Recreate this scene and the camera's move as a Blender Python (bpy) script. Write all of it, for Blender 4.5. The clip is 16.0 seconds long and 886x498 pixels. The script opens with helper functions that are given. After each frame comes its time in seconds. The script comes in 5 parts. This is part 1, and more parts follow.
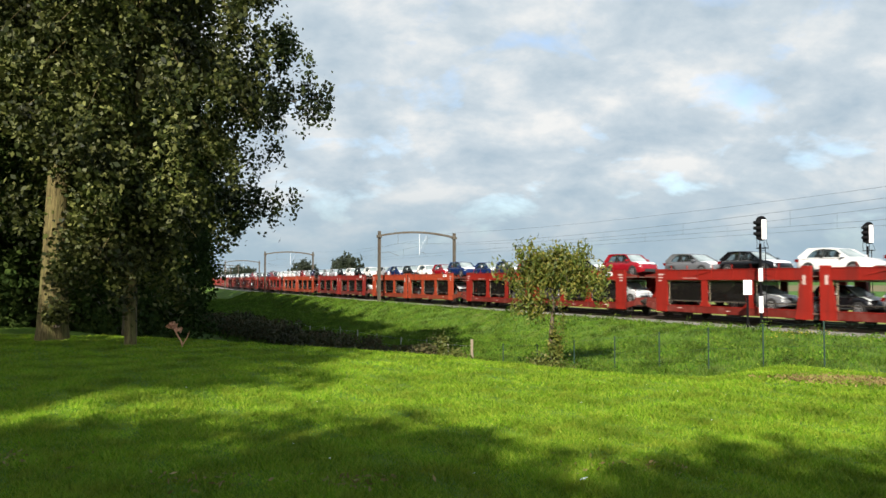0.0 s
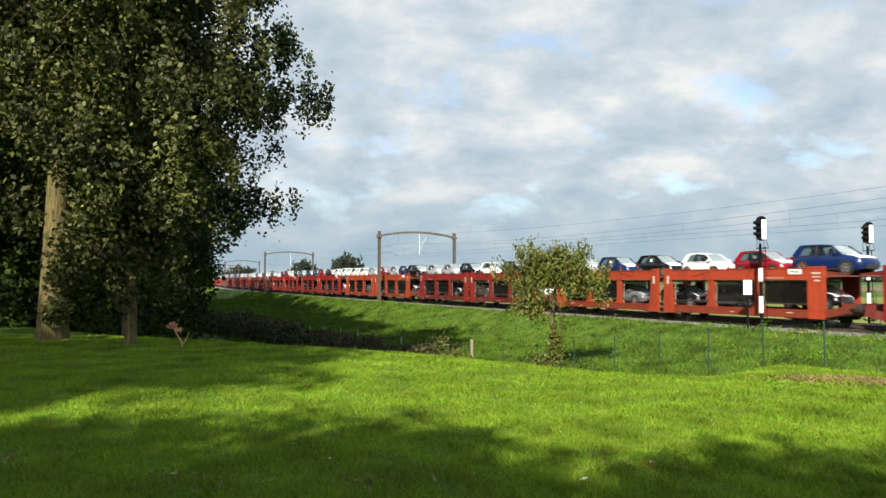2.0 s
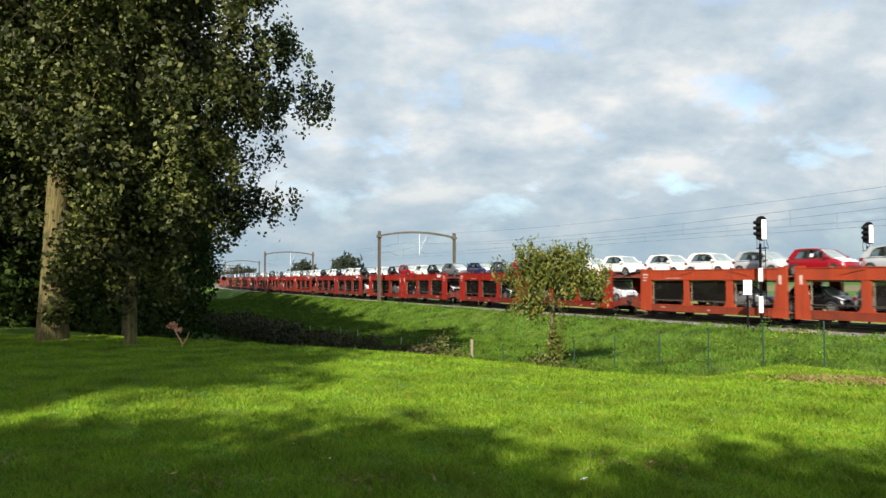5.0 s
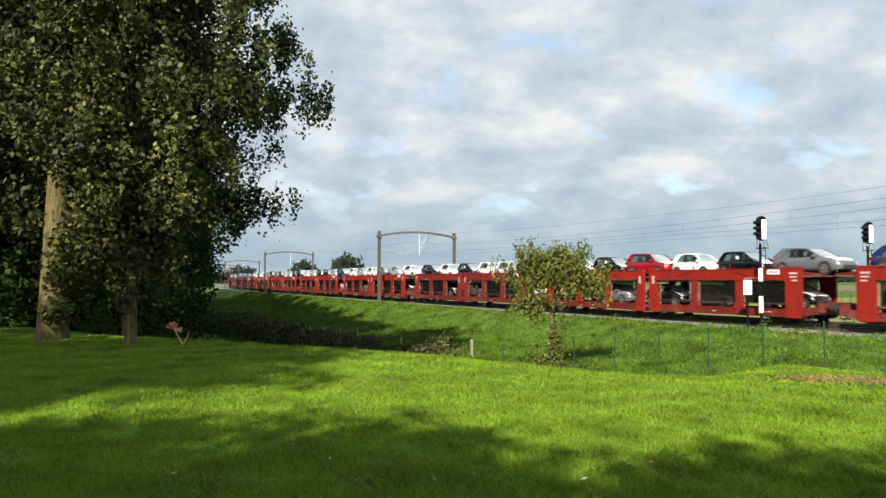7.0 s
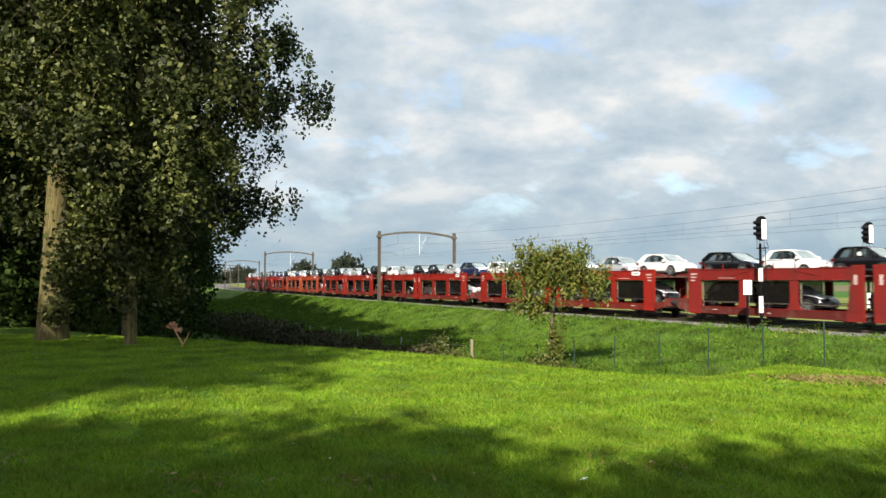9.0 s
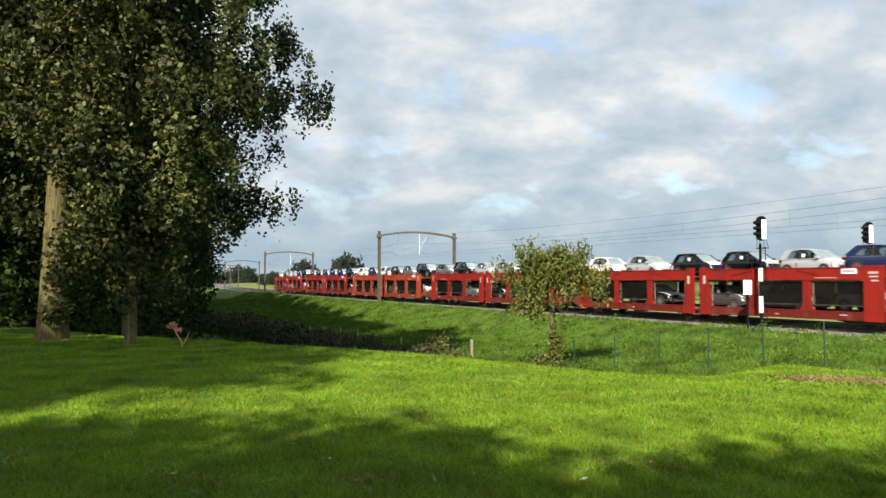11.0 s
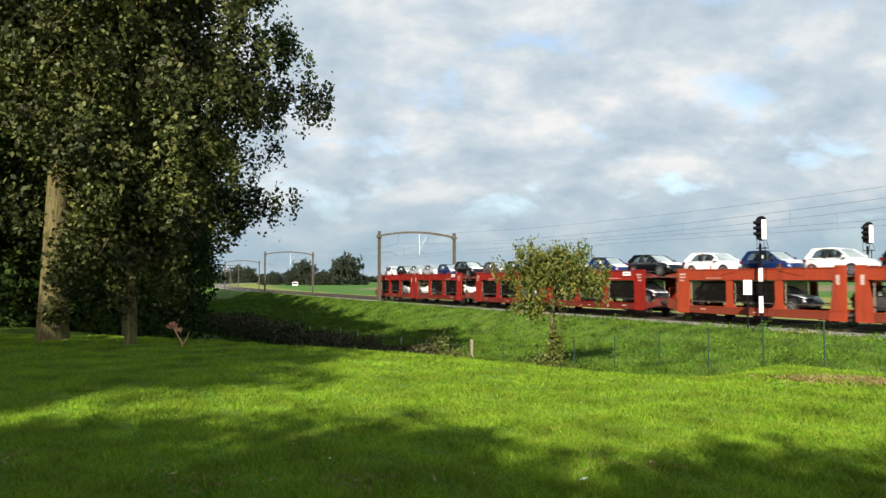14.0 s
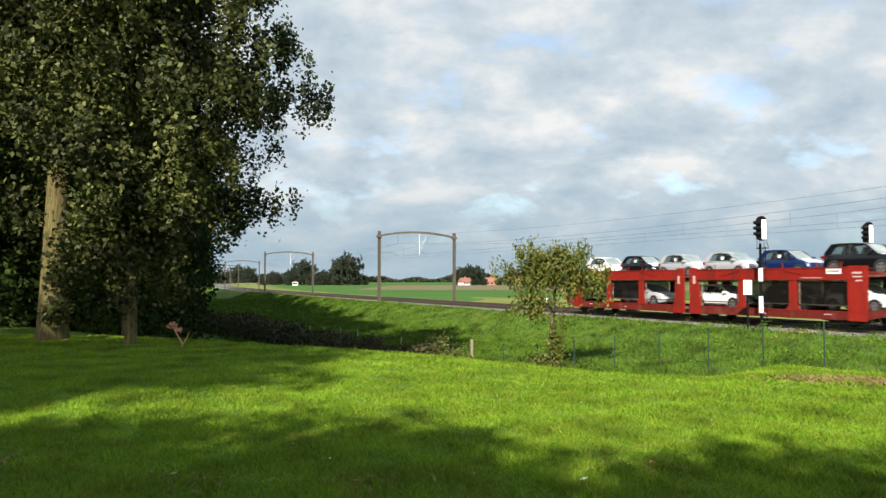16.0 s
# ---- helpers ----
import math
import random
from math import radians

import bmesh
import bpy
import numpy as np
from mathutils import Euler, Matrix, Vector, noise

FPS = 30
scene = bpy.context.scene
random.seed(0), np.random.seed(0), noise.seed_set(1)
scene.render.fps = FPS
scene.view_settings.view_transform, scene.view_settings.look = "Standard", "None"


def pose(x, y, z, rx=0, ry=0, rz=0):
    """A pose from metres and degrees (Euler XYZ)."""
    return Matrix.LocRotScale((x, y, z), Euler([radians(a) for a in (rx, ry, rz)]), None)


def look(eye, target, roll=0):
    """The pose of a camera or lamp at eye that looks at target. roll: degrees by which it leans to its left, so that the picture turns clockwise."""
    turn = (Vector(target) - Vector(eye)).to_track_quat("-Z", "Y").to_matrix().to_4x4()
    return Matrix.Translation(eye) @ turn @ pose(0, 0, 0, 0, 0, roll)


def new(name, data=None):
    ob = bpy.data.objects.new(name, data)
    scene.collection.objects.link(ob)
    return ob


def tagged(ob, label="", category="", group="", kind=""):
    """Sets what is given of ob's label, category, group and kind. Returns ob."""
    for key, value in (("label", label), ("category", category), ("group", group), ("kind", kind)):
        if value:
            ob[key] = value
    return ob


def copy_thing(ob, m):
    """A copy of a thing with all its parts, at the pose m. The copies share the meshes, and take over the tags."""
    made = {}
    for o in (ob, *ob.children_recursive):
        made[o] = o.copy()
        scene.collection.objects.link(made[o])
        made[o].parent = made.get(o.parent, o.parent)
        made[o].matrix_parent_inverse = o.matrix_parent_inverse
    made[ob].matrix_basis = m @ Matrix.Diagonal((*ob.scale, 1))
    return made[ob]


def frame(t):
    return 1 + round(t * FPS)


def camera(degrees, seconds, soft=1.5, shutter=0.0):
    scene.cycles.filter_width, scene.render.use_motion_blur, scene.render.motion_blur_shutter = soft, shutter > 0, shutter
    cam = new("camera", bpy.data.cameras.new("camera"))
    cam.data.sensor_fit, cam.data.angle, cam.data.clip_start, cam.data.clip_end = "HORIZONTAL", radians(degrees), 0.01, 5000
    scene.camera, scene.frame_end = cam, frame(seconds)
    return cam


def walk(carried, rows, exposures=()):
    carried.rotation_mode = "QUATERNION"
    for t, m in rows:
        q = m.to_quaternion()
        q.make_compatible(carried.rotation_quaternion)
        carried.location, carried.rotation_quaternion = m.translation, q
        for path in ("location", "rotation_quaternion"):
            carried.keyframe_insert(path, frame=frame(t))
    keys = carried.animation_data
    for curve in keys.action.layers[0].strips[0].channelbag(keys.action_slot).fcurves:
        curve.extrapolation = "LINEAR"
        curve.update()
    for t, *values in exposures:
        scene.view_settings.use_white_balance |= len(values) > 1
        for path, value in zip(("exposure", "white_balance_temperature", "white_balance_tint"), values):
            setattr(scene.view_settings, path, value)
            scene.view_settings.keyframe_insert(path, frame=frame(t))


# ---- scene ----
# ------------------------------------------------------------------ camera
cam = camera(60.67, 16.0, shutter=0.2)
EYE = 1.65
walk(cam, [(0.0, pose(0, 0, EYE, 92.35, 0, 0)), (16.0, pose(0, 0, EYE, 92.35, 0, 0))], [(0.0, 1.0), (16.0, 1.0)])

# ------------------------------------------------------------------ light
SUN_EL = radians(33)
SUN_TO = Vector((-0.27, -0.963, 0)).normalized() * math.cos(SUN_EL) + Vector((0, 0, math.sin(SUN_EL)))
sun = new("sun", bpy.data.lights.new("sun", "SUN"))
sun.data.energy, sun.data.angle, sun.data.color = 4.8, radians(0.55), (1.0, 0.93, 0.80)
sun.matrix_world = look(SUN_TO * 50, (0, 0, 0))


def make_world():
    w = bpy.data.worlds.new("sky")
    scene.world = w
    w.use_nodes = True
    nt = w.node_tree
    nd, ln = nt.nodes, nt.links
    nd.clear()
    out, bg = nd.new("ShaderNodeOutputWorld"), nd.new("ShaderNodeBackground")
    sky = nd.new("ShaderNodeTexSky")
    sky.sky_type, sky.sun_disc = "NISHITA", False
    sky.sun_elevation, sky.sun_rotation = SUN_EL, math.atan2(SUN_TO.x, SUN_TO.y)
    sky.air_density, sky.dust_density = 1.0, 1.5
    tc = nd.new("ShaderNodeTexCoord")
    sep = nd.new("ShaderNodeSeparateXYZ")
    ln.new(tc.outputs["Generated"], sep.inputs[0])
    # a flat cloud deck, seen in perspective: x/(z+c), y/(z+c)
    add = nd.new("ShaderNodeMath"); add.operation = "ADD"; add.inputs[1].default_value = 0.50
    mx = nd.new("ShaderNodeMath"); mx.operation = "MAXIMUM"; mx.inputs[1].default_value = 0.0
    ln.new(sep.outputs["Z"], mx.inputs[0]); ln.new(mx.outputs[0], add.inputs[0])
    dx = nd.new("ShaderNodeMath"); dx.operation = "DIVIDE"
    dy = nd.new("ShaderNodeMath"); dy.operation = "DIVIDE"
    ln.new(sep.outputs["X"], dx.inputs[0]); ln.new(add.outputs[0], dx.inputs[1])
    ln.new(sep.outputs["Y"], dy.inputs[0]); ln.new(add.outputs[0], dy.inputs[1])
    co = nd.new("ShaderNodeCombineXYZ")
    ln.new(dx.outputs[0], co.inputs[0]); ln.new(dy.outputs[0], co.inputs[1])

    def noise_tex(scale, detail, rough, dist, off):
        mp = nd.new("ShaderNodeMapping")
        mp.inputs["Location"].default_value = off
        mp.inputs["Scale"].default_value = (0.95, 1.12, 1.0)
        ln.new(co.outputs[0], mp.inputs[0])
        n = nd.new("ShaderNodeTexNoise")
        n.inputs["Scale"].default_value, n.inputs["Detail"].default_value = scale, detail
        n.inputs["Roughness"].default_value, n.inputs["Distortion"].default_value = rough, dist
        ln.new(mp.outputs[0], n.inputs["Vector"])
        return n

    cover = noise_tex(5.5, 10, 0.56, 0.25, (3.1, 1.7, 0))
    shade = noise_tex(6.3, 13, 0.57, 0.15, (7.4, 2.2, 0))
    r1 = nd.new("ShaderNodeValToRGB")
    r1.color_ramp.elements[0].position, r1.color_ramp.elements[1].position = 0.30, 0.44
    r1.color_ramp.elements[0].color = (0.3, 0.3, 0.3, 1)
    ln.new(cover.outputs[0], r1.inputs[0])
    r2 = nd.new("ShaderNodeValToRGB")
    els = r2.color_ramp.elements
    els[0].position, els[0].color = 0.30, (0.50, 0.63, 0.74, 1)
    els[1].position, els[1].color = 0.66, (1.02, 1.03, 1.02, 1)
    e = els.new(0.5); e.color = (0.72, 0.815, 0.885, 1)
    ln.new(shade.outputs[0], r2.inputs[0])
    sc = nd.new("ShaderNodeVectorMath"); sc.operation = "SCALE"; sc.inputs["Scale"].default_value = 0.24
    ln.new(sky.outputs[0], sc.inputs[0])
    mix = nd.new("ShaderNodeMix"); mix.data_type = "RGBA"
    # the deck breaks up overhead and towards the sun
    up = nd.new("ShaderNodeMapRange"); up.interpolation_type = "SMOOTHSTEP"
    up.inputs[1].default_value, up.inputs[2].default_value, up.inputs[3].default_value, up.inputs[4].default_value = 0.45, 0.8, 1.0, 0.25
    ln.new(sep.outputs["Z"], up.inputs[0])
    sw = nd.new("ShaderNodeMapRange"); sw.interpolation_type = "SMOOTHSTEP"
    sw.inputs[1].default_value, sw.inputs[2].default_value, sw.inputs[3].default_value, sw.inputs[4].default_value = -0.4, 0.4, 0.3, 1.0
    ln.new(sep.outputs["Y"], sw.inputs[0])
    m1 = nd.new("ShaderNodeMath"); m1.operation = "MULTIPLY"
    m2 = nd.new("ShaderNodeMath"); m2.operation = "MULTIPLY"
    ln.new(up.outputs[0], m1.inputs[0]); ln.new(sw.outputs[0], m1.inputs[1])
    ln.new(r1.outputs[0], m2.inputs[0]); ln.new(m1.outputs[0], m2.inputs[1])
    ln.new(m2.outputs[0], mix.inputs[0]); ln.new(sc.outputs[0], mix.inputs[6]); ln.new(r2.outputs[0], mix.inputs[7])
    # bluish haze low over the horizon
    hz = nd.new("ShaderNodeMapRange"); hz.interpolation_type = "SMOOTHSTEP"
    hz.inputs[1].default_value, hz.inputs[2].default_value, hz.inputs[3].default_value, hz.inputs[4].default_value = 0.02, 0.16, 0.75, 0.0
    ln.new(sep.outputs["Z"], hz.inputs[0])
    hm = nd.new("ShaderNodeMix"); hm.data_type = "RGBA"; hm.inputs[7].default_value = (0.38, 0.54, 0.65, 1)
    ln.new(hz.outputs[0], hm.inputs[0]); ln.new(mix.outputs[2], hm.inputs[6])
    ln.new(hm.outputs[2], bg.inputs[0])
    bg.inputs[1].default_value = 0.44
    ln.new(bg.outputs[0], out.inputs[0])


make_world()

# ------------------------------------------------------------------ materials


def nodes_of(name):
    m = bpy.data.materials.new(name)
    m.use_nodes = True
    nt = m.node_tree
    return m, nt.nodes, nt.links, nt.nodes["Principled BSDF"]


def surf(name, c1, c2, scale=4.0, rough=0.7, metal=0.0, bump=0.0, fine=0.0, c3=None, spec=0.5, rvar=0.0, coat=0.0, stretch=(1, 1, 1), sheen=0.0):
    """Two-scale noise colour with bump; c3: a third, patchy colour (dirt, wear)."""
    m, nd, ln, bs = nodes_of(name)
    tc = nd.new("ShaderNodeTexCoord")
    mp = nd.new("ShaderNodeMapping"); mp.inputs["Scale"].default_value = stretch
    ln.new(tc.outputs["Object"], mp.inputs[0])
    n1 = nd.new("ShaderNodeTexNoise"); n1.inputs["Scale"].default_value = scale; n1.inputs["Detail"].default_value = 6; n1.inputs["Roughness"].default_value = 0.65
    ln.new(mp.outputs[0], n1.inputs["Vector"])
    rp = nd.new("ShaderNodeValToRGB")
    rp.color_ramp.elements[0].position, rp.color_ramp.elements[1].position = 0.3, 0.7
    rp.color_ramp.elements[0].color, rp.color_ramp.elements[1].color = (*c1, 1), (*c2, 1)
    ln.new(n1.outputs[0], rp.inputs[0])
    col = rp.outputs[0]
    if c3:
        n3 = nd.new("ShaderNodeTexNoise"); n3.inputs["Scale"].default_value = scale * 0.27; n3.inputs["Detail"].default_value = 8; n3.inputs["Roughness"].default_value = 0.7
        ln.new(mp.outputs[0], n3.inputs["Vector"])
        r3 = nd.new("ShaderNodeValToRGB"); r3.color_ramp.elements[0].position, r3.color_ramp.elements[1].position = 0.5, 0.72
        ln.new(n3.outputs[0], r3.inputs[0])
        mx = nd.new("ShaderNodeMix"); mx.data_type = "RGBA"; mx.inputs[7].default_value = (*c3, 1)
        ln.new(r3.outputs[0], mx.inputs[0]); ln.new(col, mx.inputs[6])
        col = mx.outputs[2]
    if rvar:
        oi = nd.new("ShaderNodeObjectInfo")
        hs = nd.new("ShaderNodeHueSaturation")
        mr = nd.new("ShaderNodeMapRange"); mr.inputs[3].default_value, mr.inputs[4].default_value = 1 - rvar, 1 + rvar
        ln.new(oi.outputs["Random"], mr.inputs[0]); ln.new(mr.outputs[0], hs.inputs["Value"]); ln.new(col, hs.inputs["Color"])
        col = hs.outputs[0]
    ln.new(col, bs.inputs["Base Color"])
    bs.inputs["Roughness"].default_value, bs.inputs["Metallic"].default_value = rough, metal
    bs.inputs["Specular IOR Level"].default_value = spec
    bs.inputs["Coat Weight"].default_value = coat
    bs.inputs["Coat Roughness"].default_value = 0.06
    if bump:
        nb = nd.new("ShaderNodeTexNoise"); nb.inputs["Scale"].default_value = fine or scale * 6; nb.inputs["Detail"].default_value = 4
        ln.new(mp.outputs[0], nb.inputs["Vector"])
        b = nd.new("ShaderNodeBump"); b.inputs["Strength"].default_value = bump; b.inputs["Distance"].default_value = 0.03
        ln.new(nb.outputs[0], b.inputs["Height"]); ln.new(b.outputs[0], bs.inputs["Normal"])
    return m


def leafy(name, colours, rough=0.55, glow=0.35, patch=0.25, spec=0.4, grain=0.55, sere=None):
    """Leaf or blade: colour by island, light passing through."""
    m, nd, ln, bs = nodes_of(name)
    ge = nd.new("ShaderNodeNewGeometry")
    rp = nd.new("ShaderNodeValToRGB")
    el = rp.color_ramp.elements
    for i, c in enumerate(colours):
        p = i / (len(colours) - 1)
        if i in (0, len(colours) - 1):
            e = el[0] if i == 0 else el[-1]
        else:
            e = el.new(p)
        e.color = (*c, 1)
    ln.new(ge.outputs["Random Per Island"], rp.inputs[0])
    tc = nd.new("ShaderNodeTexCoord")
    n = nd.new("ShaderNodeTexNoise"); n.inputs["Scale"].default_value = grain; n.inputs["Detail"].default_value = 5
    ln.new(tc.outputs["Object"], n.inputs["Vector"])
    mr = nd.new("ShaderNodeMapRange"); mr.inputs[1].default_value, mr.inputs[2].default_value = 0.3, 0.7
    mr.inputs[3].default_value, mr.inputs[4].default_value = 1 - patch, 1 + patch
    ln.new(n.outputs[0], mr.inputs[0])
    hs = nd.new("ShaderNodeHueSaturation")
    ln.new(mr.outputs[0], hs.inputs["Value"]); ln.new(rp.outputs[0], hs.inputs["Color"])
    col = hs.outputs[0]
    if sere:
        n2 = nd.new("ShaderNodeTexNoise"); n2.inputs["Scale"].default_value = grain * 2.7; n2.inputs["Detail"].default_value = 6; n2.inputs["Roughness"].default_value = 0.7
        ln.new(tc.outputs["Object"], n2.inputs["Vector"])
        r2 = nd.new("ShaderNodeMapRange"); r2.inputs[1].default_value, r2.inputs[2].default_value, r2.inputs[4].default_value = 0.5, 0.72, 0.8
        ln.new(n2.outputs[0], r2.inputs[0])
        m2 = nd.new("ShaderNodeMix"); m2.data_type = "RGBA"; m2.inputs[7].default_value = (*sere, 1)
        ln.new(r2.outputs[0], m2.inputs[0]); ln.new(col, m2.inputs[6])
        col = m2.outputs[2]
    ln.new(col, bs.inputs["Base Color"])
    bs.inputs["Roughness"].default_value = rough
    bs.inputs["Specular IOR Level"].default_value = spec
    tr = nd.new("ShaderNodeBsdfTranslucent")
    ln.new(col, tr.inputs[0])
    mx = nd.new("ShaderNodeMixShader"); mx.inputs[0].default_value = glow
    ln.new(bs.outputs[0], mx.inputs[1]); ln.new(tr.outputs[0], mx.inputs[2])
    ln.new(mx.outputs[0], nd["Material Output"].inputs[0])
    return m


def paint(name, c, metal=0.0, rough=0.22):
    return surf(name, tuple(v * 0.96 for v in c), c, 3.0, rough, metal, coat=0.35, spec=0.35)


M_LAWN = surf("lawn_soil_grass", (0.045, 0.10, 0.012), (0.11, 0.20, 0.022), 5.0, 0.9, bump=0.8, fine=45, c3=(0.12, 0.17, 0.03), spec=0.15)
M_ROUGH = surf("rough_grass_ground", (0.035, 0.075, 0.012), (0.10, 0.17, 0.025), 1.6, 0.95, bump=0.9, fine=14, c3=(0.11, 0.13, 0.03), spec=0.1)
M_FIELD = surf("crop_field", (0.04, 0.10, 0.018), (0.065, 0.14, 0.025), 0.02, 0.95, c3=(0.05, 0.11, 0.02), spec=0.1)
M_STUBBLE = surf("stubble_field", (0.13, 0.11, 0.06), (0.17, 0.145, 0.08), 0.02, 0.95, c3=(0.10, 0.11, 0.05), spec=0.1)
M_VERGE = surf("pale_verge_grass", (0.13, 0.16, 0.035), (0.20, 0.21, 0.06), 0.3, 0.95, c3=(0.09, 0.13, 0.03), spec=0.1)
M_BALLAST = surf("ballast_stone", (0.075, 0.072, 0.066), (0.30, 0.29, 0.27), 9.0, 0.95, bump=1.0, fine=22, c3=(0.12, 0.11, 0.098), spec=0.2)
M_RAIL = surf("rail_steel", (0.055, 0.042, 0.034), (0.085, 0.062, 0.05), 6, 0.6, 0.4)
M_SLEEPER = surf("sleeper_concrete", (0.12, 0.112, 0.10), (0.19, 0.18, 0.165), 5, 0.9, bump=0.3)
M_BLADE = leafy("lawn_blade", [(0.062, 0.14, 0.006), (0.108, 0.22, 0.008), (0.16, 0.285, 0.011), (0.25, 0.31, 0.035), (0.09, 0.185, 0.007)], 0.65, 0.3, 0.42, 0.15, 0.9, (0.19, 0.22, 0.02))
M_WEED = leafy("rough_grass_blade", [(0.026, 0.07, 0.005), (0.052, 0.122, 0.008), (0.082, 0.165, 0.011), (0.13, 0.175, 0.025), (0.038, 0.098, 0.006)], 0.7, 0.25, 0.75, 0.12, 0.7, (0.125, 0.165, 0.02))
M_BUTTER = surf("yellow_petal", (0.42, 0.32, 0.02), (0.55, 0.45, 0.04), 9, 0.7)
M_LITTER = leafy("dead_leaf_litter", [(0.15, 0.105, 0.035), (0.20, 0.145, 0.05), (0.25, 0.19, 0.075)], 0.8, 0.1, 0.3)
# strong patch value puts sunlit and dark leaf clumps into the colour
M_POPLAR = leafy("poplar_leaf", [(0.014, 0.021, 0.004), (0.025, 0.034, 0.006), (0.042, 0.050, 0.009), (0.115, 0.12, 0.036), (0.021, 0.030, 0.005)], 0.55, 0.14, 0.85, 0.2)
# darker leaf colour carries the shade on the grove's right-hand crown
M_SHADE_TINT = leafy("shade_tinted_leaf", [(0.012, 0.022, 0.007), (0.02, 0.032, 0.009), (0.034, 0.046, 0.012), (0.06, 0.07, 0.022)], 0.55, 0.1, 0.5, 0.2)
M_DARKLEAF = leafy("shade_leaf", [(0.018, 0.034, 0.008), (0.03, 0.05, 0.01), (0.045, 0.065, 0.015)], 0.85, 0.1, 0.4, 0.08)
M_SUMAC = leafy("young_tree_leaf", [(0.045, 0.075, 0.009), (0.085, 0.115, 0.016), (0.14, 0.155, 0.022), (0.19, 0.165, 0.03), (0.06, 0.092, 0.011)], 0.6, 0.35, 0.3)
M_BRAMBLE = leafy("bramble_leaf", [(0.06, 0.085, 0.015), (0.10, 0.13, 0.02), (0.15, 0.145, 0.035), (0.08, 0.11, 0.015)], 0.6, 0.3, 0.3)
M_HEDGE = leafy("hedge_leaf", [(0.03, 0.043, 0.010), (0.055, 0.056, 0.016), (0.085, 0.064, 0.026)], 0.7, 0.2, 0.4)
M_FAR = leafy("far_leaf", [(0.014, 0.022, 0.012), (0.024, 0.034, 0.017), (0.038, 0.05, 0.026)], 0.8, 0.2, 0.3)
M_BARK = surf("poplar_bark", (0.03, 0.025, 0.012), (0.185, 0.15, 0.065), 21, 0.95, bump=1.0, fine=30, c3=(0.13, 0.13, 0.045), stretch=(1, 1, 0.14), spec=0.1)
M_DBARK = surf("dark_bark", (0.07, 0.055, 0.04), (0.15, 0.12, 0.085), 8, 0.95, bump=0.8, fine=20, stretch=(1, 1, 0.3), spec=0.1)
M_STALK = surf("dry_stalk", (0.42, 0.20, 0.11), (0.55, 0.30, 0.17), 9, 0.9)
M_MAST = surf("mast_weathered_steel", (0.065, 0.055, 0.042), (0.10, 0.086, 0.066), 2.5, 0.8, 0.0, c3=(0.08, 0.055, 0.035))
M_WIRE = surf("copper_wire", (0.10, 0.12, 0.12), (0.14, 0.16, 0.16), 3, 0.6, 0.5)
M_WHITE = surf("white_enamel", (0.78, 0.79, 0.80), (0.84, 0.85, 0.86), 4, 0.4)
M_STENCIL = surf("faded_white_stencil", (0.30, 0.20, 0.18), (0.55, 0.45, 0.43), 9, 0.6)
M_BLACK = surf("black_enamel", (0.004, 0.004, 0.005), (0.007, 0.007, 0.008), 4, 0.7, spec=0.05)
M_LENS = surf("dark_lens", (0.02, 0.02, 0.025), (0.03, 0.03, 0.03), 4, 0.1)
M_GALV = surf("galvanised_steel", (0.30, 0.31, 0.32), (0.42, 0.43, 0.44), 4, 0.5, 0.6)
M_POSTGREEN = surf("green_coated_post", (0.010, 0.030, 0.022), (0.016, 0.042, 0.03), 5, 0.5)
M_MESH = surf("green_fence_wire", (0.012, 0.035, 0.022), (0.02, 0.05, 0.03), 5, 0.5)
M_WOOD = surf("weathered_wood", (0.18, 0.14, 0.10), (0.28, 0.23, 0.16), 8, 0.9, bump=0.4, stretch=(1, 1, 0.2))
M_STAKE = surf("pale_stake", (0.24, 0.24, 0.21), (0.36, 0.35, 0.31), 8, 0.85)
M_BRICK = surf("brick_wall", (0.25, 0.12, 0.08), (0.35, 0.2, 0.13), 3, 0.9)
M_ROOF = surf("orange_roof_tile", (0.20, 0.085, 0.06), (0.27, 0.12, 0.085), 2, 0.85)
M_RENDERW = surf("white_wall", (0.6, 0.6, 0.58), (0.72, 0.72, 0.7), 2, 0.8)
M_PANE = surf("dark_window_pane", (0.012, 0.016, 0.018), (0.018, 0.022, 0.024), 3, 0.06, spec=0.9)


def clear_glass():
    m, nd, ln, bs = nodes_of("car_glass")
    bs.inputs["Base Color"].default_value = (0.02, 0.025, 0.025, 1)
    bs.inputs["Roughness"].default_value = 0.04
    bs.inputs["Specular IOR Level"].default_value = 0.9
    tr = nd.new("ShaderNodeBsdfTransparent"); tr.inputs[0].default_value = (0.80, 0.86, 0.85, 1)
    mx = nd.new("ShaderNodeMixShader"); mx.inputs[0].default_value = 0.68
    ln.new(bs.outputs[0], mx.inputs[1]); ln.new(tr.outputs[0], mx.inputs[2])
    ln.new(mx.outputs[0], nd["Material Output"].inputs[0])
    return m


M_GLASS = clear_glass()


def shade_screen():
    """Wire mesh as a half-clear sheet, darkened for the shade inside the wagon."""
    m, nd, ln, bs = nodes_of("shade_darkened_mesh")
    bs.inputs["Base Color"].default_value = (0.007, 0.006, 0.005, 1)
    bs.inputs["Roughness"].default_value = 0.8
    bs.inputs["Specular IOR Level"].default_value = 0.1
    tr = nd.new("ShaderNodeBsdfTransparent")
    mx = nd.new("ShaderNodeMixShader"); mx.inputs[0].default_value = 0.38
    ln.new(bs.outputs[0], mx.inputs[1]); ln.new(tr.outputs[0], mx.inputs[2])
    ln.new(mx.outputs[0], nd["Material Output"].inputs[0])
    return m


